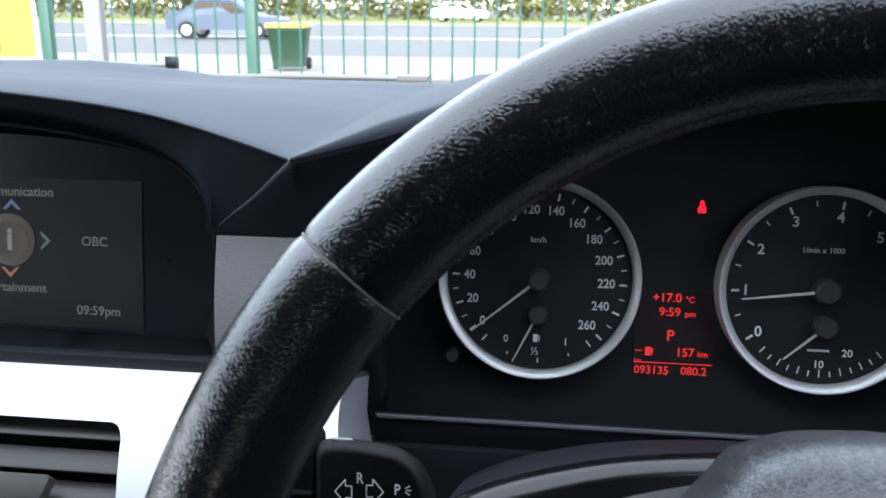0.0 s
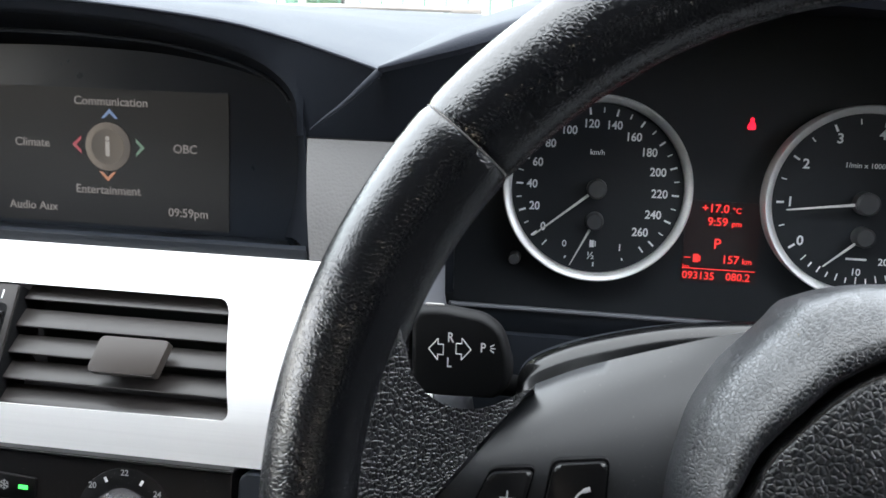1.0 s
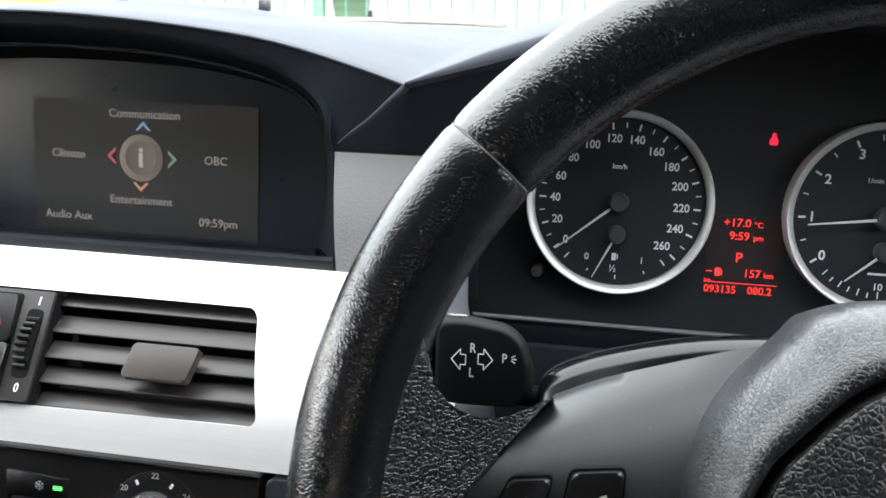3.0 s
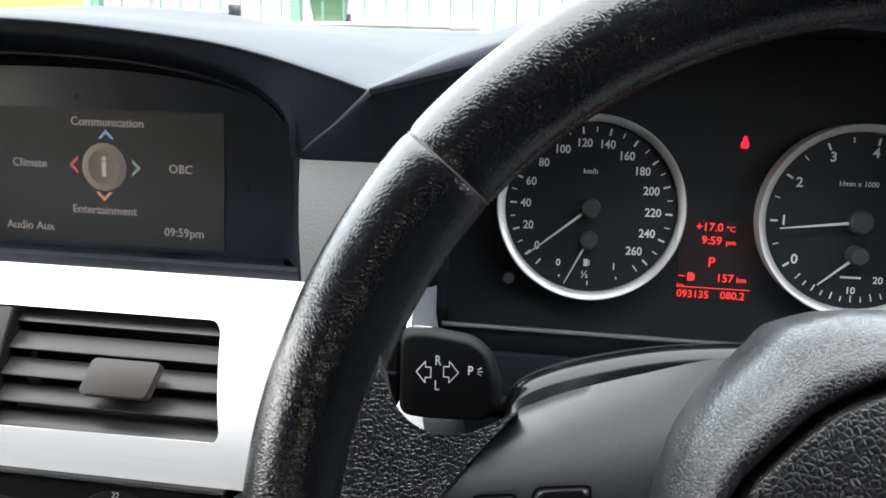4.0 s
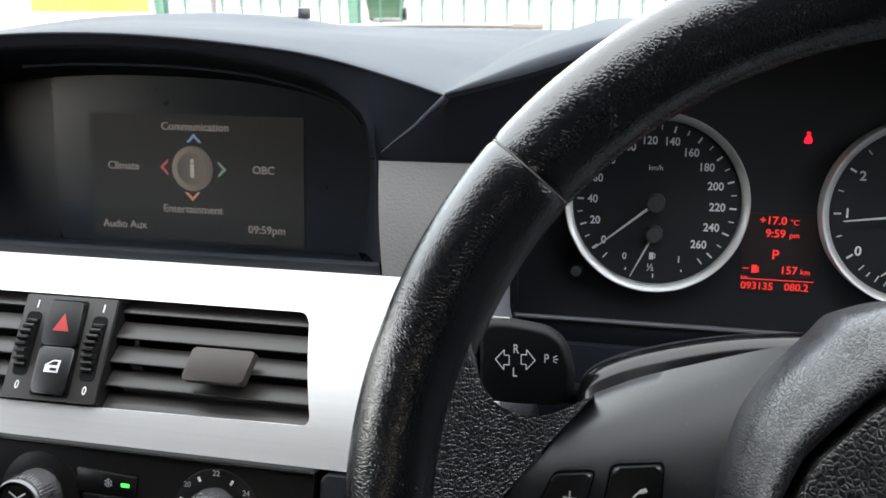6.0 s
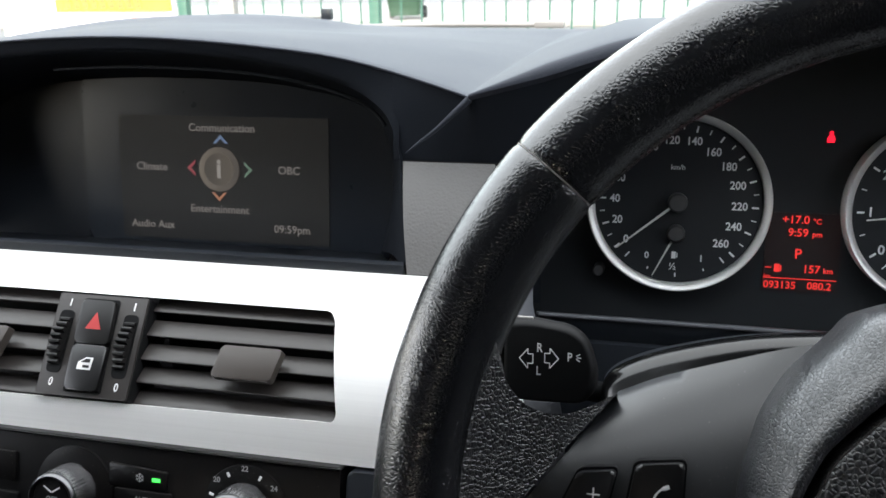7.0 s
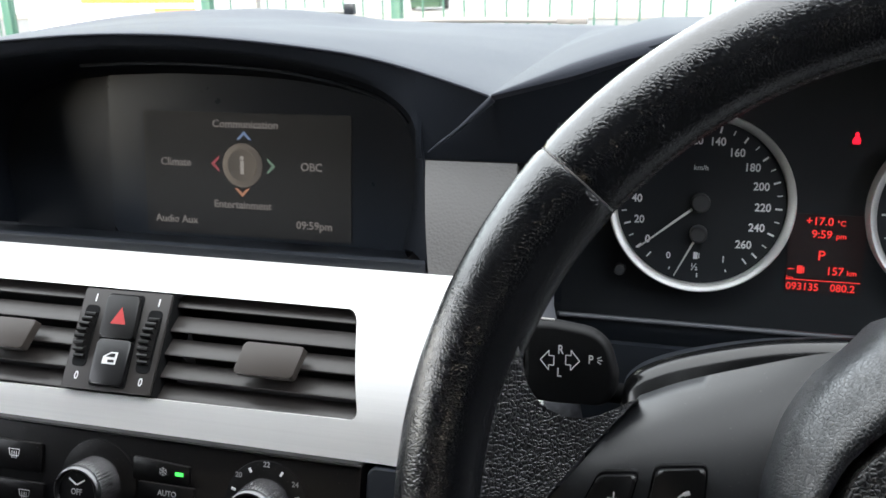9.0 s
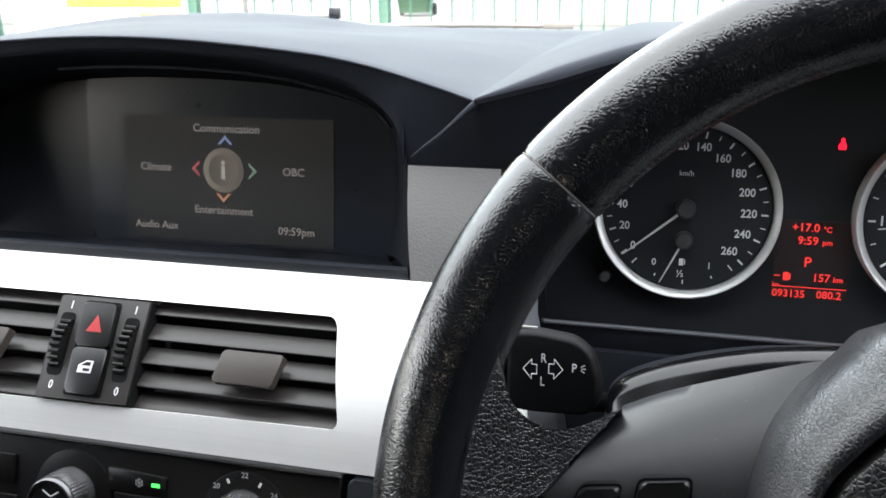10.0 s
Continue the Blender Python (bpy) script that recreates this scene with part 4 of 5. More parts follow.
for i, ang in enumerate((225, 195, 163, 118, 62, 16, -18, -45)):
    part("scale_mark", box(0.0168, -0.0006, 0.0024, 0.0192, 0.0006, 0.0028), M_PRINT, cl, "", 0, pose(-0.1683, -0.0155, 0, 0, 0, ang))
for txt, ang in (("18", 188), ("20", 140), ("22", 90), ("24", 36), ("26", -5)):
    r = 0.0195
    words("scale_mark", txt, 0.0038, M_PRINTD, cl, -0.1683 + r * math.cos(radians(ang)), -0.0155 + r * math.sin(radians(ang)), 0.0021)


def climate_button(x0, y0, x1, y1, drop=0.0):
    out = rounded_poly([(x0, y0), (x1, y0), (x1, y1 - drop), (x0, y1)], 0.001)
    b = part("button", prism(out, -0.002, 0.0016, 0.0006, 2), M_CLIMATE, cl, "black climate button", 40)
    # Edge highlight of the button, laid on as a paler strip.
    part("button_glint", tube([(x0 + 0.001, y1 - 0.0002, 0.0015), (x1 - 0.001, y1 - drop - 0.0002, 0.0015)], 0.00022, 6), M_SWITCH, b, "pale highlight line on the button top")
    return b


def snow_mark(x, y, parent):
    for a in (0, 60, 120):
        part("mark", box(-0.0024, -0.00016, 0.0016, 0.0024, 0.00016, 0.0018), M_PRINTD, parent, "", 0, pose(x, y, 0, 0, 0, a + 30))
    for a in range(30, 390, 60):
        for turn in (-50, 50):
            part("mark", box(0, -0.00014, 0.0016, 0.0010, 0.00014, 0.0018), M_PRINTD, parent, "", 0, pose(x + 0.0013 * math.cos(radians(a)), y + 0.0013 * math.sin(radians(a)), 0, 0, 0, a + turn))


b1 = climate_button(-0.2440, -0.0130, -0.2110, -0.0012, 0.0018)
snow_mark(-0.2262, -0.0072, b1)
part("led", box(-0.2190, -0.0084, 0.0014, -0.2146, -0.0066, 0.0019), M_LED, b1, "glowing green lamp", 0)
b2 = climate_button(-0.2405, -0.0232, -0.2080, -0.0138)
words("mark", "AUTO", 0.0041, M_PRINTD, b2, -0.2235, -0.0185, 0.0017, squeeze=0.95)
b3 = climate_button(-0.2385, -0.0340, -0.2060, -0.0240)
for dx in (-0.0028, 0.0026):
    part("mark", lathe([(0.0018, 0.0016), (0.0018, 0.0018), (0.0022, 0.0018), (0.0022, 0.0016)], 20, closed=True), M_PRINTD, b3, "", 0, pose(-0.2195 + dx, -0.0285, 0))
b4 = climate_button(-0.3330, -0.0180, -0.3000, -0.0020)
b5 = climate_button(-0.3300, -0.0345, -0.2980, -0.0235)


def screen_mark(x, y, parent, ink):
    pts = [(-0.0034, 0.0018), (0.0034, 0.0018), (0.0026, -0.0018), (-0.0026, -0.0018)]
    loop = [(a[0], a[1], 0.0017) for a in pts]
    for i in range(4):
        part("mark", tube([loop[i], loop[(i + 1) % 4]], 0.00018, 5), ink, parent, "", 0, pose(x, y, 0))
    for dx in (-0.0014, 0, 0.0014):
        part("mark", box(dx - 0.00016, -0.0032, 0.0016, dx + 0.00016, 0.0006, 0.0018), ink, parent, "", 0, pose(x, y, 0))


screen_mark(-0.3172, -0.0085, b4, M_PRINT)
screen_mark(-0.3100, -0.0300, b5, M_PRINTD)

# ---- steering wheel ----
WT = radians(22.1)
WH = frame_of((0.118, 0.1946, 1.0286), (1, 0, 0), (0, math.sin(WT), math.cos(WT)), (0, -math.cos(WT), math.sin(WT)))
RR, R0 = 0.165, 0.0151
wheel = thing("steering_wheel", WH, "black leather car steering wheel with grey spokes and thumb buttons", "steering wheel")


def rim_piece(a0, a1, n):
    rows = []
    for k in range(n + 1):
        a = radians(a0 + (a1 - a0) * k / n)
        end = min(k, n - k)
        pinch = 1.0 - (0.036 if end == 0 else 0.008 if end == 1 else 0.0)
        row = []
        for j in range(28):
            b = 2 * math.pi * j / 28
            r = R0 * pinch * (1 + 0.05 * math.cos(2 * b))
            rho, h = RR + r * math.cos(b), r * math.sin(b) * 1.0
            row.append((rho * math.cos(a), rho * math.sin(a), h))
        rows.append(row)
    bm = grid(rows, close_u=True)
    bm.verts.ensure_lookup_table()
    bm.verts.index_update()
    uv = bm.loops.layers.uv.new("hide")
    along = radians(abs(a1 - a0)) * RR / n
    for f in bm.faces:
        js = [lp.vert.index % 28 for lp in f.loops]
        for lp, j in zip(f.loops, js):
            lp[uv].uv = (along * (lp.vert.index // 28), (28 if j == 0 and 27 in js else j) * 2 * math.pi * R0 / 28)
    bm.faces.new(list(bm.verts)[:28])
    bm.faces.new(list(bm.verts)[-28:])
    return bm


SEAM = 141.3
part("rim_grip", rim_piece(SEAM - 0.13, 180 - SEAM + 0.13, 200), M_RIM, wheel, "black leather upper rim", 60)
part("rim_grip", rim_piece(SEAM + 0.13, 215, 140), M_ROOT, wheel, "black leather side grip", 60)
part("rim_grip", rim_piece(180 - SEAM - 0.12, -35, 70), M_ROOT, wheel, "black leather side grip", 60)
part("rim_grip", rim_piece(215.3, 324.7, 80), M_RIM, wheel, "black leather lower rim", 60)
for a in (SEAM, 180 - SEAM):
    c, s = math.cos(radians(a)), math.sin(radians(a))
    ring = []
    for j in range(28):
        b = 2 * math.pi * j / 28
        r = R0 * (0.972 + 0.006 * math.sin(5 * j)) * (1 + 0.05 * math.cos(2 * b))
        ring.append(((RR + r * math.cos(b)) * c, (RR + r * math.cos(b)) * s, r * math.sin(b)))
    part("seam", tube(ring, 0.00020, 6, closed=True, side_axis=(-s, c, 0)), M_SEAM, wheel, "worn stitched seam of the rim", 60)
# stitching along the inner side of the rim
bm = bmesh.new()
for k in range(110):
    a = radians(SEAM + 1 - k * 0.95)
    r = RR - R0 * 1.03
    p = Vector((r * math.cos(a), r * math.sin(a), 0.0035))
    d = Vector((-math.sin(a), math.cos(a), 0.25)) * 0.0008
    tube([p - d, p + d], 0.00025, 5, bm)
part("stitching", bm, M_SWITCH, wheel, "dark stitches on the rim", 0)


def spoke(side):
    """The leather web that fills the corner between rim and spoke cover."""
    top = smooth_curve([(-0.158, 0.0640, 0), (-0.1450, 0.0565, 0), (-0.1425, 0.0475, 0), (-0.1412, 0.0410, 0), (-0.1388, 0.0350, 0), (-0.1350, 0.0300, 0), (-0.1300, 0.0270, 0), (-0.1250, 0.0260, 0), (-0.1178, 0.0272, 0), (-0.1062, 0.0332, 0)], 5)
    n = len(top) - 1
    lead = [(-0.0332, -0.1062), (-0.0290, -0.1098), (-0.0150, -0.1214), (-0.0050, -0.1290), (0.0140, -0.1425), (0.020, -0.1466), (0.06, -0.1540)]
    rows = []
    for i in range(33):
        t = i / 32
        left = Vector((-0.158, L((0.064, -0.06), t), 0))
        yr = L((0.0332, -0.06), t)
        right = Vector((float(np.interp(-yr, [p[0] for p in lead], [p[1] for p in lead])), yr, 0))
        row = []
        for k, a in enumerate(top):
            u = k / n
            p = left.lerp(right, u) + (a - top[0].lerp(top[-1], u)) * (1 - t) ** 3
            dd = RR - p.length
            lim = 0.72 * R0
            circ = 0.95 * math.sqrt(R0 ** 2 - min(dd, lim) ** 2) - 1.0 * max(0.0, dd - lim) if dd > -R0 else -0.05
            plate = -0.0180 + 0.0215 * (1 - u) ** 1.6 - (0.0330 - 0.007 * u) * max(0.0, 1 - t * 1.25) ** 2
            w = 0.020
            h = max(w - abs(circ - plate), 0) / w
            z = max(circ, plate) + h * h * w * 0.25 - 0.0022 * max(0.0, 1 - u * 5)
            row.append((p.x * -side, p.y, z))
        rows.append(row)
    back = [(p[0], p[1] - 0.004, p[2] - 0.009) for p in rows[0]]
    return grid([back] + rows)


for side in (-1, 1):
    part("spoke_leather", spoke(side), M_WEB, wheel, "grained leather web of the spoke", 60)
    rows = []
    upper = smooth_curve([(-0.1062, 0.0330, 0), (-0.0905, 0.0400, 0), (-0.067, 0.0478, 0), (-0.047, 0.0538, 0), (-0.02, 0.060, 0)], 5)
    lower = smooth_curve([(-0.1462, -0.0195, 0), (-0.130, -0.0265, 0), (-0.110, -0.036, 0), (-0.08, -0.046, 0), (-0.02, -0.055, 0)], 5)
    for k in range(15):
        t = k / 14
        row = []
        for i, (a, c) in enumerate(zip(upper, lower)):
            u = i / (len(upper) - 1)
            p = a.lerp(c, t)
            z = -0.0175 - (0.0255 - 0.003 * u) * max(0, 1 - t / 0.68) ** 2 + 0.005 * u * u
            row.append((p.x * -side, p.y, z))
        rows.append(row)
    first = [(p[0], p[1] - 0.003, p[2] - 0.007) for p in rows[0]]
    last = [(p[0], p[1], p[2] - 0.012) for p in rows[-1]]
    part("spoke_cover", grid([first] + rows + [last]), M_SPOKE, wheel, "satin dark grey plastic spoke cover", 60)
    ch = [(-side * p.x, p.y - 0.0006, -0.0180 + 0.004 * (i / (len(lower) - 1)) ** 2) for i, p in enumerate(lower)]
    part("spoke_trim", tube(ch, 0.0017, 10, flat=0.9), M_CHROME, wheel, "thin chrome strip")


def wheel_button(pts, name, label):
    b = part(name, prism(rounded_poly(pts, 0.0022), -0.024, -0.0120, 0.0014, 3), M_BUTTON, wheel, label, 50)
    big = []
    c = sum((Vector(p) for p in pts), Vector((0, 0))) / len(pts)
    for p in pts:
        d = Vector(p) - c
        big.append(tuple(c + d * (1 + 0.0011 / d.length)))
    part("button_gap", prism(rounded_poly(big, 0.0026), -0.026, -0.0158), M_DEEP, wheel)
    return b


bp = wheel_button([(-0.1168, 0.0085), (-0.1042, 0.0104), (-0.1098, -0.0140), (-0.1130, -0.0215), (-0.1275, -0.0215), (-0.1240, -0.0090)], "volume_button", "black volume rocker button")
bq = wheel_button([(-0.0985, 0.0128), (-0.0832, 0.0150), (-0.0838, 0.0002), (-0.0880, -0.0032), (-0.1012, -0.0042)], "phone_button", "black phone button")
bv = wheel_button([(-0.1018, -0.0082), (-0.0870, -0.0066), (-0.0865, -0.0260), (-0.1085, -0.0275)], "voice_button", "black voice button")
ZB = -0.0119
part("mark", box(-0.0021, -0.0002, 0, 0.0021, 0.0002, 0.0002), M_PRINT, bp, "", 0, pose(-0.1113, 0.0022, ZB))
part("mark", box(-0.0002, -0.0021, 0, 0.0002, 0.0021, 0.0002), M_PRINT, bp, "", 0, pose(-0.1113, 0.0022, ZB))
part("mark", box(-0.0021, -0.0002, 0, 0.0021, 0.0002, 0.0002), M_PRINT, bp, "", 0, pose(-0.1172, -0.0130, ZB))
ph = smooth_curve([(-0.0024, -0.0034, 0), (-0.0021, -0.0008, 0), (-0.0004, 0.0018, 0), (0.0024, 0.0032, 0)], 5)
part("mark", tube(ph, [0.0007 if (k < 4 or k > len(ph) - 5) else 0.00032 for k in range(len(ph))], 8, flat=0.2), M_PRINT, bq, "", 0, pose(-0.0902, 0.0040, ZB))
face = smooth_curve([(0.0022, 0.0036, 0), (0.0004, 0.0026, 0), (0.0006, 0.0012, 0), (-0.0006, 0.0004, 0), (0.0003, 0.0, 0), (-0.0001, -0.0012, 0), (0.0014, -0.0018, 0), (0.0016, -0.0032, 0)], 4)
part("mark", tube(face, 0.0003, 6, flat=0.5), M_PRINT, bv, "white face outline", 0, pose(-0.0925, -0.0145, ZB))
for r in (0.002, 0.0032):
    part("mark", tube([(-0.0015 - r * 0.7, r * math.sin(a), 0.0001) for a in (-0.6, 0, 0.6)], 0.0002, 5), M_PRINT, bv, "", 0, pose(-0.0925, -0.0160, ZB))

# airbag pad
half = smooth_curve([(0, 0.0718, 0), (-0.0143, 0.0711, 0), (-0.0218, 0.0700, 0), (-0.0292, 0.0675, 0), (-0.0353, 0.0648, 0), (-0.0368, 0.0626, 0), (-0.0395, 0.0592, 0), (-0.0453, 0.0529, 0), (-0.0516, 0.0461, 0), (-0.0570, 0.0385, 0), (-0.0607, 0.0319, 0), (-0.0632, 0.0246, 0), (-0.0668, 0.010, 0), (-0.0682, -0.012, 0), (-0.066, -0.038, 0), (-0.052, -0.062, 0), (-0.025, -0.072, 0), (0, -0.073, 0)], 5)
inner = smooth_curve([(0, 0.0520, 0), (-0.006, 0.0516, 0), (-0.0117, 0.0503, 0), (-0.0206, 0.0460, 0), (-0.0275, 0.0412, 0), (-0.0349, 0.0338, 0), (-0.0412, 0.0270, 0), (-0.0451, 0.0216, 0), (-0.0511, 0.0074, 0), (-0.0534, -0.002, 0), (-0.0535, -0.012, 0), (-0.050, -0.027, 0), (-0.040, -0.041, 0), (-0.022, -0.050, 0), (0, -0.053, 0)], 5)
PAD_N = 144


def polar(line):
    """Radius of a half outline by its angle from the top."""
    pts = sorted((math.atan2(-p.x, p.y), math.hypot(p.x, p.y)) for p in line)
    return [a for a, r in pts], [r for a, r in pts]


PO, PI = polar(half), polar(inner)


def ringed(f, z, grow=1.0):
    """A ring of the pad: f = 0 on its outer edge, 1 on the border of its centre."""
    row = []
    for k in range(PAD_N):
        a = -math.pi + 2 * math.pi * k / PAD_N
        ro, ri = float(np.interp(abs(a), *PO)), float(np.interp(abs(a), *PI))
        r = (ro + (ri * 1.045 - ro) * f) * grow if f < 1.5 else ri * grow
        row.append((-r * math.sin(a), r * math.cos(a), z))
    return row


rows = [ringed(f, z) for f, z in ((0, -0.034), (0, -0.016), (0.035, -0.009), (0.10, -0.0035), (0.22, 0.0005), (0.38, 0.0048), (0.55, 0.0085), (0.70, 0.0110), (0.82, 0.0120), (0.92, 0.0114), (0.975, 0.0095), (1.0, 0.0075))] + [ringed(2, 0.0035, 1.036)]
part("airbag_pad", grid(rows, close_u=True), M_PAD, wheel, "grained black airbag pad", 70)
rows = [ringed(2, z, g) for g, z in ((1.036, 0.0036), (1.012, 0.0050), (1.0, 0.0096), (0.985, 0.0108), (0.95, 0.0112), (0.80, 0.0120), (0.45, 0.0128), (0.02, 0.013))]
part("pad_centre", grid(rows, close_u=True), M_PADC, wheel, "coarse grained centre of the pad", 70)
# Lighter tube that draws the highlight along the centre's crisp border.
part("pad_glint", tube(ringed(2, 0.0106, 0.992), 0.00022, 6, closed=True), M_SLAT, wheel, "pale line for the highlight round the pad centre", 0)
for sgn in (1, -1):
    for line in ([(-0.0414, 0.0125), (-0.0402, 0.0113), (-0.0377, 0.0107), (-0.0347, 0.0110), (-0.026, 0.0112)], [(-0.0380, 0.0090), (-0.0361, 0.0080), (-0.0344, 0.0082), (-0.029, 0.0085), (-0.026, 0.0092)]):
        part("embossed_line", tube(smooth_curve([(sgn * x, y, 0.0122) for x, y in line], 4), 0.00022, 6), M_SLAT, wheel, "", 0)
part("emblem", lathe([(0, 0.0155), (0.012, 0.0152), (0.0150, 0.0145), (0.0165, 0.0150), (0.0172, 0.0140), (0.0172, 0.011), (0, 0.011)], 48), M_CHROME, wheel, "plain round metal emblem", 50, pose(0, 0.0, 0))

# ---- steering column and stalk ----
column = thing("steering_column_cover", Matrix.Identity(4), "glossy black steering column cover behind the wheel", "column cover")
CP = [(0.001, 0.985), (0.001, 1.000), (0.004, 1.010), (0.014, 1.0175), (0.033, 1.0250), (0.063, 1.0325), (0.10, 1.0365), (0.118, 1.037)]
cs = smooth_curve([(x, 0, z) for x, z in CP], 5)
cs = cs + [Vector((0.236 - p.x, 0, p.z)) for p in reversed(cs[:-1])]
rows = []
for y, dz, sx in ((0.2600, -0.0480, 0.93), (0.2604, -0.0298, 0.945), (0.2615, -0.0269, 0.950), (0.2640, -0.0246, 0.955), (0.2720, -0.0208, 0.960), (0.2800, -0.0170, 0.965), (0.2850, -0.0138, 0.970), (0.2885, -0.0094, 0.976), (0.2910, -0.0053, 0.983), (0.2935, -0.0022, 0.988), (0.2970, 0.0001, 0.990), (0.3010, 0.0015, 0.990), (0.3045, 0.0008, 0.988),
                  (0.306, 0.0002, 0.992), (0.33, 0.0005, 1.0), (0.36, -0.001, 1.0), (0.39, -0.004, 1.0)):
    tilt = (0.33 - y) * 0.40
    rows.append([(0.118 + (p.x - 0.118) * sx, y, p.z + dz + tilt) for p in cs])
part("shroud", grid(rows[:13]), M_GLOSS, column, "glossy front edge of the cover", 50)
part("shroud", grid(rows[12:]), M_BLACK, column, "matt top of the cover", 50)
part("core", box(0.02, 0.20, 0.94, 0.216, 0.36, 0.985, 0.01), M_DEEP, column)

STK = frame_of((0, 0.291, 1.030), (1, 0, 0), (0, 0.10, 1), (0, -1, 0.10))
stalk = thing("indicator_stalk", STK, "black indicator stalk with white turn arrows behind the wheel", "stalk")
out = rounded_poly([(-0.0385, 0.0168), (-0.028, 0.0180), (-0.010, 0.0158), (-0.003, 0.0105), (0.0004, -0.0010), (0.0002, -0.0125), (-0.004, -0.0178), (-0.027, -0.0186), (-0.0385, -0.0178)], 0.005, 5)
rows = []
for k in range(9):
    a = math.pi / 2 * k / 8
    s = 0.86 + 0.14 * math.sin(a)
    rows.append([(-0.020 + (x + 0.020) * s, -0.003 + (y + 0.003) * s, -0.0060 + 0.0060 * math.cos(a)) for x, y in out])
rows.append([(x * 0.99, -0.003 + (y + 0.003) * 0.96 - 0.003, -0.013) for x, y in out])
rows.append([(x * 0.96, -0.003 + (y + 0.003) * 0.70 - 0.006, -0.021) for x, y in out])
bm = grid(rows, close_u=True)
bm.verts.ensure_lookup_table()
bm.faces.new(list(bm.verts)[:len(out)])
bm.faces.new(list(bm.verts)[-len(out):])
part("lever_head", bm, M_STALK, stalk, "black lever head", 50)
part("end_button", prism(round_rect(-0.062, -0.0175, -0.0392, 0.0165, 0.004), -0.020, -0.002, 0.002, 3), M_STALK, stalk, "black end of the stalk", 50)
part("button_ridge", box(-0.060, -0.0012, -0.003, -0.0392, 0.0, 0.0005, 0.0003), M_BLACK, stalk)
part("lever_arm", tube([(-0.030, -0.012, -0.014), (-0.012, -0.030, -0.050), (0.05, -0.045, -0.080)], 0.005, 14), M_STALK, stalk)
part("ridge", box(-0.0335, 0.0166, -0.0052, -0.0262, 0.0182, -0.0036, 0.0004), M_SEAM, stalk, "small pale ridge on top of the stalk")
ZT = 0.0001


def arrow(side, x, y):
    pts = [(-0.0056, 0.0), (0.0000, 0.0058), (0.0000, 0.0028), (0.0034, 0.0028), (0.0034, -0.0028), (0.0000, -0.0028), (0.0000, -0.0058)]
    pts = [(side * -px * 0.63, py * 0.74) for px, py in pts]
    loop = [(px, py, 0) for px, py in pts]
    bm = bmesh.new()
    for i in range(len(loop)):
        tube([loop[i], loop[(i + 1) % len(loop)]], 0.00022, 5, bm)
    part("arrow_mark", bm, M_PRINT, stalk, "white outlined arrow", 0, pose(x, y, ZT))


arrow(-1, -0.0276, 0.0014)
arrow(1, -0.0184, 0.0022)
words("mark", "R", 0.0054, M_PRINT, stalk, -0.0228, 0.0063, ZT, squeeze=0.75)
words("mark", "L", 0.0054, M_PRINT, stalk, -0.0231, -0.0038, ZT, squeeze=0.75)
words("mark", "P", 0.0052, M_PRINT, stalk, -0.0103, 0.0032, ZT, squeeze=0.8)
for a in (-32, 0, 32):
    part("mark", box(0.0012, -0.0002, 0, 0.0030, 0.0002, 0.0002), M_PRINT, stalk, "", 0, pose(-0.0086, 0.0034, ZT, 0, 0, a))

# ---- wipers ----
def wiper(x0, x1, y, z, label):
    w = thing("wiper", Matrix.Identity(4), label, "wiper", "windscreen wipers")
    p = [(x0, y, z - 0.004), (L((x0, x1), 0.5), y - 0.004, z - 0.001), (x1, y, z - 0.002)]
    part("blade", tube(smooth_curve(p, 6), 0.0032, 8, flat=0.9), M_WIPER, w, "thin dark wiper blade")
    part("arm", tube([(x0, y + 0.006, z - 0.004), (L((x0, x1), 0.6), y + 0.003, z)], 0.0022, 8, flat=0.6), M_BLACK, w)
    part("tip", box(x1 - (0.010 if x1 < -0.2 else 0.030), y - 0.005, z - 0.005, x1 + 0.002, y + 0.005, z + (0.0075 if x1 < -0.2 else 0.0022), 0.0014), M_BLACK if x1 < -0.2 else M_WIPER, w)
    return w


wiper(-0.52, -0.352, 0.93, 1.1290, "dark wiper resting on the windscreen base beyond the dash")
wiper(-0.36, -0.090, 0.93, 1.1190, "grey wiper with a dark tip at the windscreen base")

# ---- outdoors ----
M_ASPH = material("road_asphalt", (0.105, 0.103, 0.100), 0.9, vary=0.2, vary_scale=0.6, grain=0.004, grain_scale=90)
M_CONC = material("pale_concrete", (0.20, 0.19, 0.178), 0.9, vary=0.12, vary_scale=0.8, grain=0.002, grain_scale=60)
M_GRASS = material("dry_grass", (0.16, 0.165, 0.045), 0.95, vary=0.35, vary_scale=1.5, grain=0.03, grain_scale=12)
M_GREEN = material("green_fence_paint", (0.024, 0.085, 0.062), 0.4, vary=0.12, vary_scale=6)
M_LINE = material("white_road_paint", (0.60, 0.60, 0.58), 0.8, vary=0.12, vary_scale=3)
M_BINB = material("bin_green_plastic", (0.016, 0.045, 0.024), 0.5, vary=0.12)
M_BINL = material("bin_yellow_lid", (0.42, 0.26, 0.02), 0.45, vary=0.08)
M_CARB = material("car_paint_blue", (0.010, 0.030, 0.070), 0.45, coat=0.15, vary=0.08)
M_TYRE = material("tyre_rubber", (0.015, 0.015, 0.015), 0.85)
M_WGL = material("car_window_dark", (0.012, 0.014, 0.016), 0.08)
M_BANW = material("banner_white", (0.80, 0.79, 0.76), 0.7, vary=0.05)
M_BANY = material("banner_yellow", (0.85, 0.62, 0.03), 0.7, vary=0.06)
M_BANO = material("banner_orange", (0.45, 0.14, 0.03), 0.7, vary=0.08)
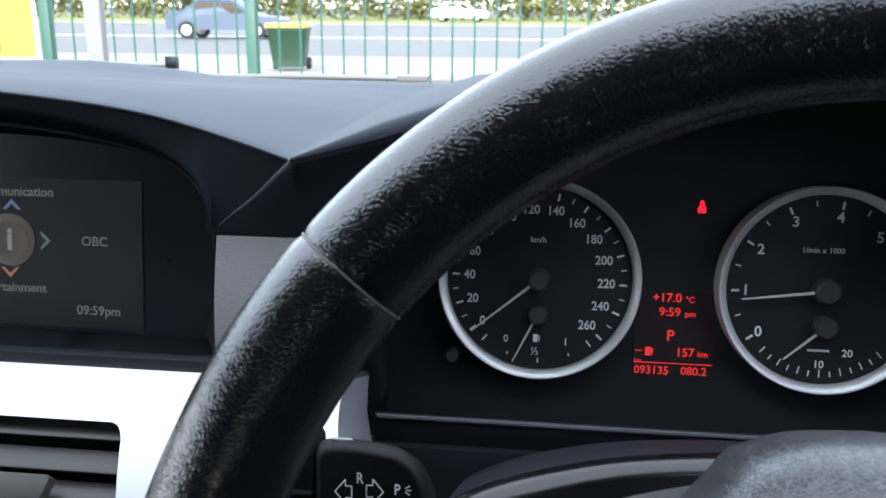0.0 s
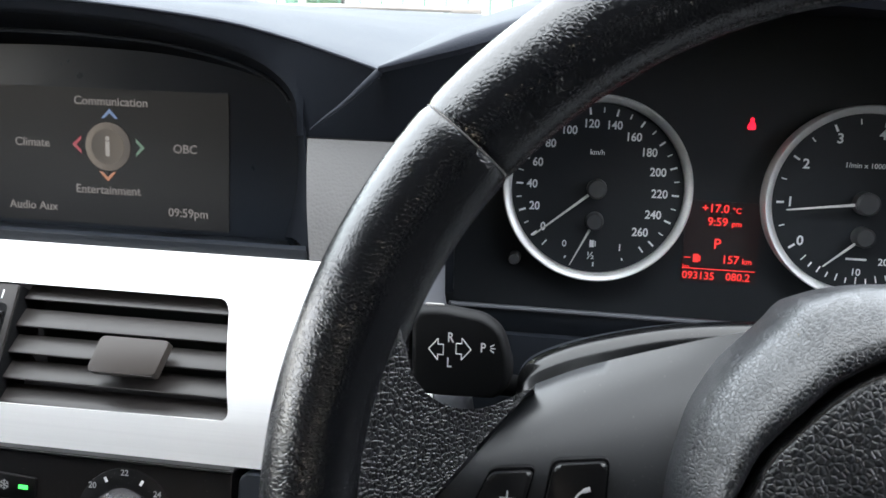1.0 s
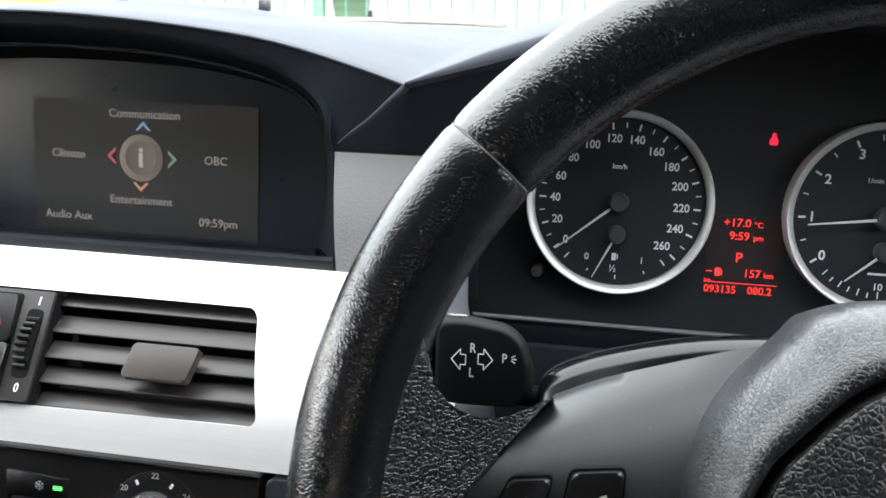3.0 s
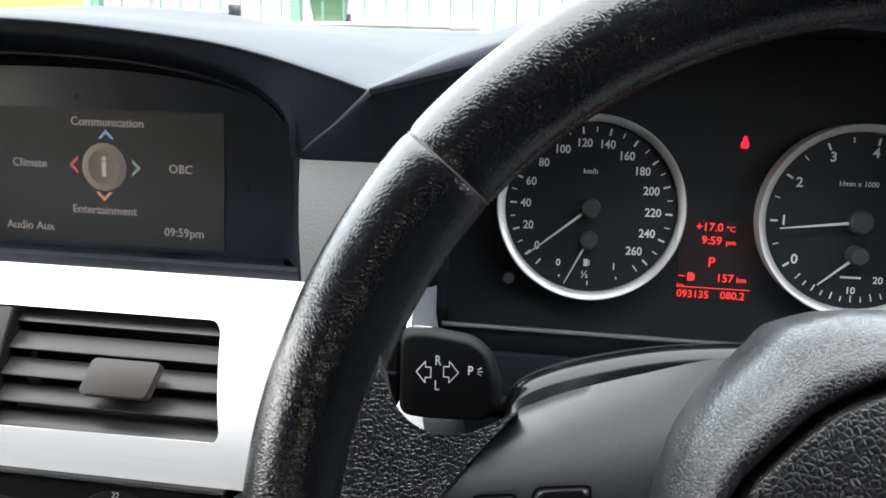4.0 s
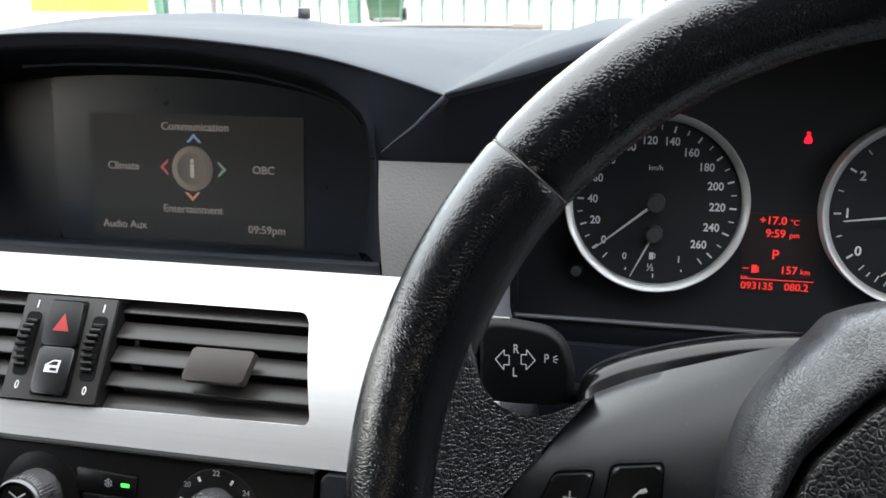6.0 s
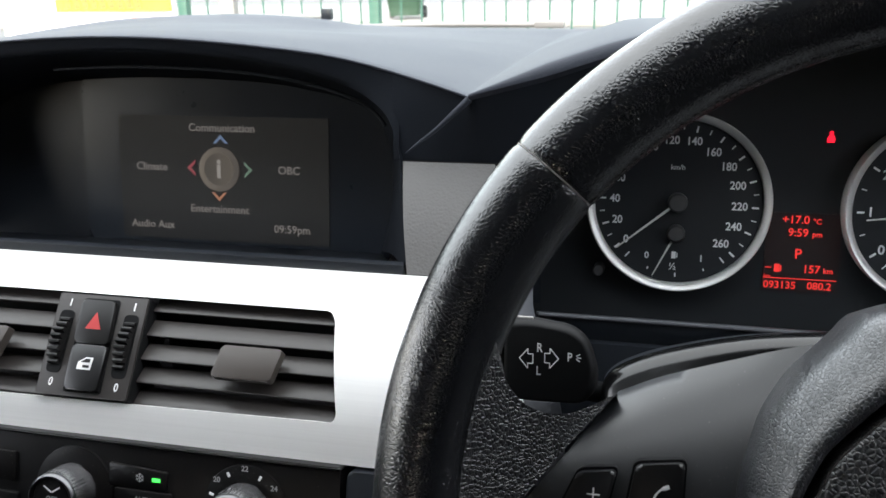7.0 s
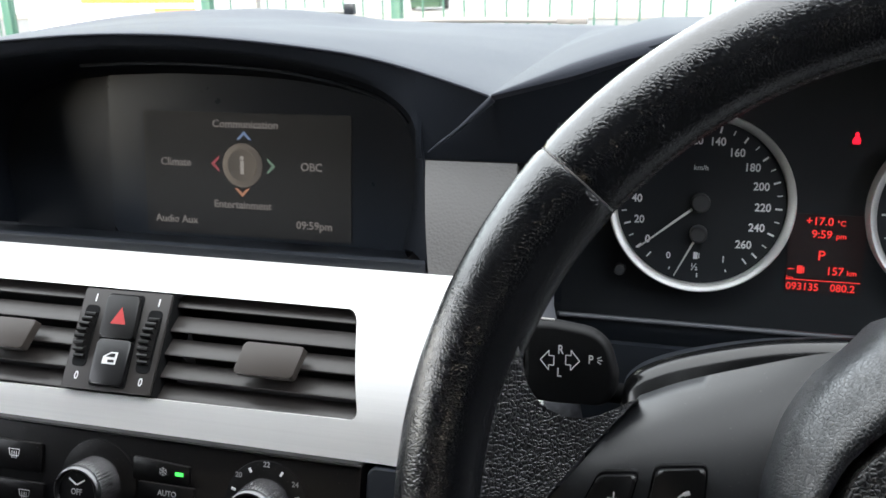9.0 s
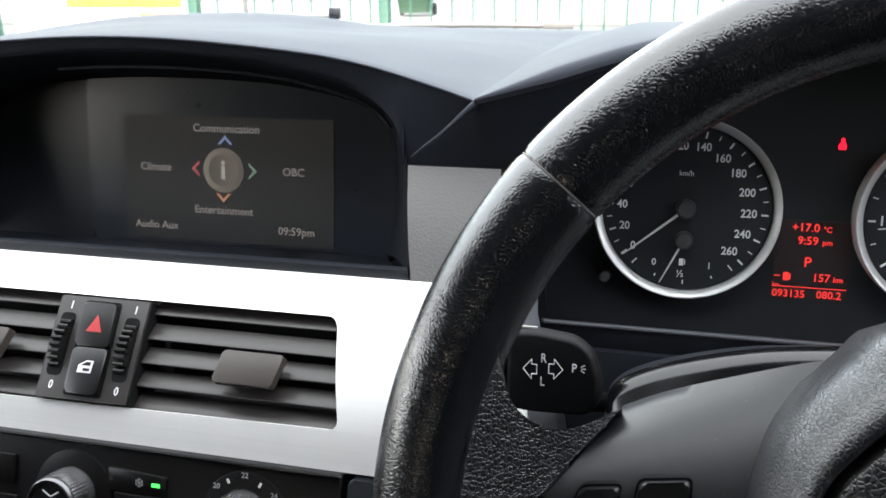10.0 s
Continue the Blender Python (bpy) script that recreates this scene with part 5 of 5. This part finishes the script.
M_BANG = material("banner_grey_bars", (0.28, 0.27, 0.28), 0.7)
M_LEAF = material("hedge_leaves", (0.07, 0.085, 0.025), 0.8, vary=0.5, vary_scale=3)
M_LEAFY = material("yellow_shrub_leaves", (0.125, 0.125, 0.032), 0.8, vary=0.5, vary_scale=3)

ground = bmesh.new()
n = 40
rows = [[(x, y, 0.0) for x in (-600, -120, -40, -10, 10, 40, 120, 600)] for y in (-300, -40, -5, 10, 30, 60, 120, 400, 1500)]
tagged(link("ground", grid(rows, ground), M_ASPH, None, "", 0), "grey asphalt ground reaching the horizon", "ground", kind="structure")
tagged(link("pavement", box(-60, 15.0, 0.0, 60, 20.2, 0.12, 0.02), M_CONC, None, "", 0), "pale concrete pavement beyond the fence", "pavement", kind="structure")
tagged(link("road_line", box(-80, 36.0, 0.004, 80, 36.7, 0.010), M_LINE, None, "", 0), "white line along the road", "road marking", kind="structure")
tagged(link("road_line", box(-60, 21.2, 0.004, 60, 21.45, 0.010), M_LINE, None, "", 0), "white line along the road", "road marking", kind="structure")
tagged(link("kerb", box(-120, 60.0, 0.0, 120, 61.0, 0.16, 0.03), M_CONC, None, "", 0), "pale concrete kerb across the road", "kerb", kind="structure")
tagged(link("verge", box(-160, 61.0, 0.0, 160, 120, 0.18, 0.02), M_GRASS, None, "", 0), "dry yellow-green grass verge across the road", "grass", kind="structure")

# fence of green bars
fence = thing("fence", pose(0, 4.5, 0), "green steel bar fence in front of the car", "fence")
posts = [-6.5, -5.05, -3.9, -2.58, -1.48, 0.95, 3.4, 5.85]
for x in posts:
    part("post", box(x - 0.028, -0.028, 0.0, x + 0.028, 0.028, 1.9, 0.006), M_GREEN, fence)
for z in (0.18, 1.72):
    part("rail", box(-6.5, -0.02, z - 0.02, 5.85, 0.02, z + 0.02, 0.004), M_GREEN, fence)
bar = None
for k in range(112):
    x = -6.4 + 0.11 * k
    if bar is None:
        bar = part("bar", tube([(0, 0, 0.12), (0, 0, 1.82)], 0.0055, 8), M_GREEN, fence, "", 40, pose(x, 0, 0))
    else:
        o = new("bar", bar.data)
        o.parent, o.matrix_basis = fence, pose(x, 0, 0)
part("gate_post", box(-2.36, -0.03, 0.0, -2.27, 0.03, 2.0, 0.006), M_CONC, fence, "pale grey gate post")

banner = thing("banner", pose(0, 4.478, 0), "white and yellow printed banner tied to the fence", "banner")
rows = [[(x, 0.006 * math.sin(7 * x + 3 * z), z) for x in np.linspace(-3.75, -2.62, 24)] for z in np.linspace(0.45, 1.55, 14)]
part("sheet", solid_grid(rows, (0, 0.002, 0)), M_BANW, banner, "", 60)
part("print", box(-3.37, -0.014, 0.928, -2.64, -0.010, 1.42), M_BANY, banner, "yellow printed field")
part("print", box(-2.90, -0.014, 0.47, -2.64, -0.010, 0.90), M_BANO, banner, "orange printed field")
for k in range(5):
    part("print_bar", box(-3.66 + 0.055 * k, -0.014, 0.925, -3.625 + 0.055 * k, -0.010, 1.01), M_BANG, banner, "dark print bars")
for k in range(9):
    part("print_bar", box(-3.30 + 0.055 * k, -0.018, 0.945, -3.262 + 0.055 * k, -0.015, 1.01), M_BANO, banner, "orange print bars")

# wheelie bin
bin_ = thing("wheelie_bin", pose(-4.55, 15.5, 0.12, 0, 0, 8) @ Matrix.Diagonal((1.2, 1.2, 1.06, 1)), "green wheelie bin with a yellow lid on the pavement", "bin")
bm = bmesh.new()
lo, hi = round_rect(-0.22, -0.22, 0.22, 0.22, 0.05, 3), round_rect(-0.28, -0.28, 0.28, 0.30, 0.05, 3)
rows = [[(p[0], p[1], 0.06) for p in lo], [(p[0], p[1], 0.62) for p in hi], [(p[0] * 1.05, p[1] * 1.05, 0.64) for p in hi], [(p[0] * 1.05, p[1] * 1.05, 0.69) for p in hi]]
part("body", grid(rows, bm, close_u=True), M_BINB, bin_, "", 40)
part("lid", prism([(x * 1.1, y * 1.12) for x, y in hi], 0.69, 0.76, 0.03, 3), M_BINL, bin_, "yellow lid", 40)
part("handle", tube([(-0.24, 0.36, 0.70), (0, 0.40, 0.71), (0.24, 0.36, 0.70)], 0.018, 8), M_BINB, bin_)
for sx in (-0.25, 0.25):
    part("wheel", lathe([(0, -0.03), (0.09, -0.03), (0.1, -0.02), (0.1, 0.02), (0.09, 0.03), (0, 0.03)], 20), M_TYRE, bin_, "", 40, pose(sx, 0.24, 0.10, 0, 90, 0))


# parked cars beyond the road
def parked_car(m, paint, label):
    c = thing("parked_car", m, label, "car", "parked cars")
    side = [(-2.2, 0.35), (-2.25, 0.62), (-2.1, 0.82), (-1.2, 0.92), (-0.45, 1.38), (0.0, 1.45), (0.9, 1.42), (1.55, 1.05), (2.1, 0.98), (2.2, 0.7), (2.15, 0.35)]
    rows = []
    for yy, s in ((-0.86, 0.96), (-0.80, 1.0), (-0.4, 1.015), (0.0, 1.02), (0.4, 1.015), (0.80, 1.0), (0.86, 0.96)):
        rows.append([(p.x * (0.99 if abs(yy) > 0.8 else 1), yy * (1.0 if p.z < 0.95 else 0.86), 0.35 + (p.z - 0.35) * s) for p in smooth_curve([(x, 0, z) for x, z in side], 4)])
    bm = grid(rows)
    bm.verts.ensure_lookup_table()
    k = len(rows[0])
    bm.faces.new(list(bm.verts)[:k])
    bm.faces.new(list(bm.verts)[-k:])
    part("body", bm, paint, c, "", 50)
    for s in (-1, 1):
        for x0, x1, t0, t1 in ((-0.95, 0.02, -0.38, 0.02), (0.08, 1.25, 0.08, 0.85)):
            out = rounded_poly([(x0, 0.95), (x1, 0.95), (t1, 1.36), (t0, 1.36)], 0.05)
            part("window", prism(out, -0.01, 0.012), M_WGL, c, "dark side window", 0, pose(0, s * 0.752, 0) @ pose(0, 0, 0, 90, 0, 0))
        for x in (-1.35, 1.35):
            wl = part("wheel", lathe([(0, 0.1), (0.2, 0.1), (0.31, 0.11), (0.33, 0.08), (0.33, -0.08), (0.31, -0.1), (0, -0.1)], 28), M_TYRE, c, "", 40, pose(x, s * 0.80, 0.33, 90, 0, 0))
            part("rim", lathe([(0, 0.125), (0.05, 0.12), (0.2, 0.112), (0.215, 0.09), (0, 0.09)], 20), M_CARPAINT, wl, "", 40)
            part("rim", lathe([(0, -0.125), (0.05, -0.12), (0.2, -0.112), (0.215, -0.09), (0, -0.09)], 20), M_CARPAINT, wl, "", 40)
        part("headlight", box(-2.22, s * 0.55 - 0.15, 0.66, -2.12, s * 0.55 + 0.15, 0.78, 0.02), M_WHITE, c, "pale headlight")
        part("tail_light", box(2.06, s * 0.62 - 0.14, 0.76, 2.16, s * 0.62 + 0.14, 0.90, 0.02), M_REDPRINT, c, "red tail light")
    return c


parked_car(pose(-12.5, 34.2, 0, 0, 0, 182), M_CARB, "dark blue hatchback parked across the road")
parked_car(pose(-7.2, 71.0, 0.18, 0, 0, 178), M_CARPAINT, "silver car parked on the far verge")


# shrubs and a hedge of small leaves
def leaves(name, n, spread, base, mat_, label, size):
    rnd = random.Random(name + label)
    bm = bmesh.new()
    for _ in range(n):
        x, y, z = spread(rnd)
        s = size * rnd.uniform(0.6, 1.3)
        a, b_ = rnd.uniform(0, 6.28), rnd.uniform(-1, 1)
        d1 = Vector((math.cos(a), math.sin(a), b_)) * s
        d2 = Vector((-math.sin(a), math.cos(a), rnd.uniform(-1, 1))) * s * 0.6
        p = Vector((x, y, z))
        bm.faces.new([bm.verts.new(p - d1), bm.verts.new(p + d2), bm.verts.new(p + d1), bm.verts.new(p - d2)])
    return bm


def hedge_spread(x0, x1, y, h):
    def f(r):
        x = r.uniform(x0, x1)
        top = h * (0.75 + 0.25 * math.sin(x * 0.9) * math.cos(x * 0.37 + 1))
        return x, y + r.uniform(-0.9, 0.9), 0.18 + top * r.random() ** 0.6
    return f


hd = thing("hedge", pose(0, 0, 0), "yellow-green hedge along the far verge", "hedge", kind="stuff")
part("crown", leaves("hedge", 16000, hedge_spread(-60, 60, 78, 2.8), 0, M_LEAFY, "a", 0.22), M_LEAFY, hd, "", 0)
hd2 = thing("hedge", pose(0, 0, 0), "darker green bushes behind the hedge", "hedge", kind="stuff")
part("crown", leaves("hedge", 9000, hedge_spread(-75, 75, 86, 6.0), 0, M_LEAF, "b", 0.36), M_LEAF, hd2, "", 0)
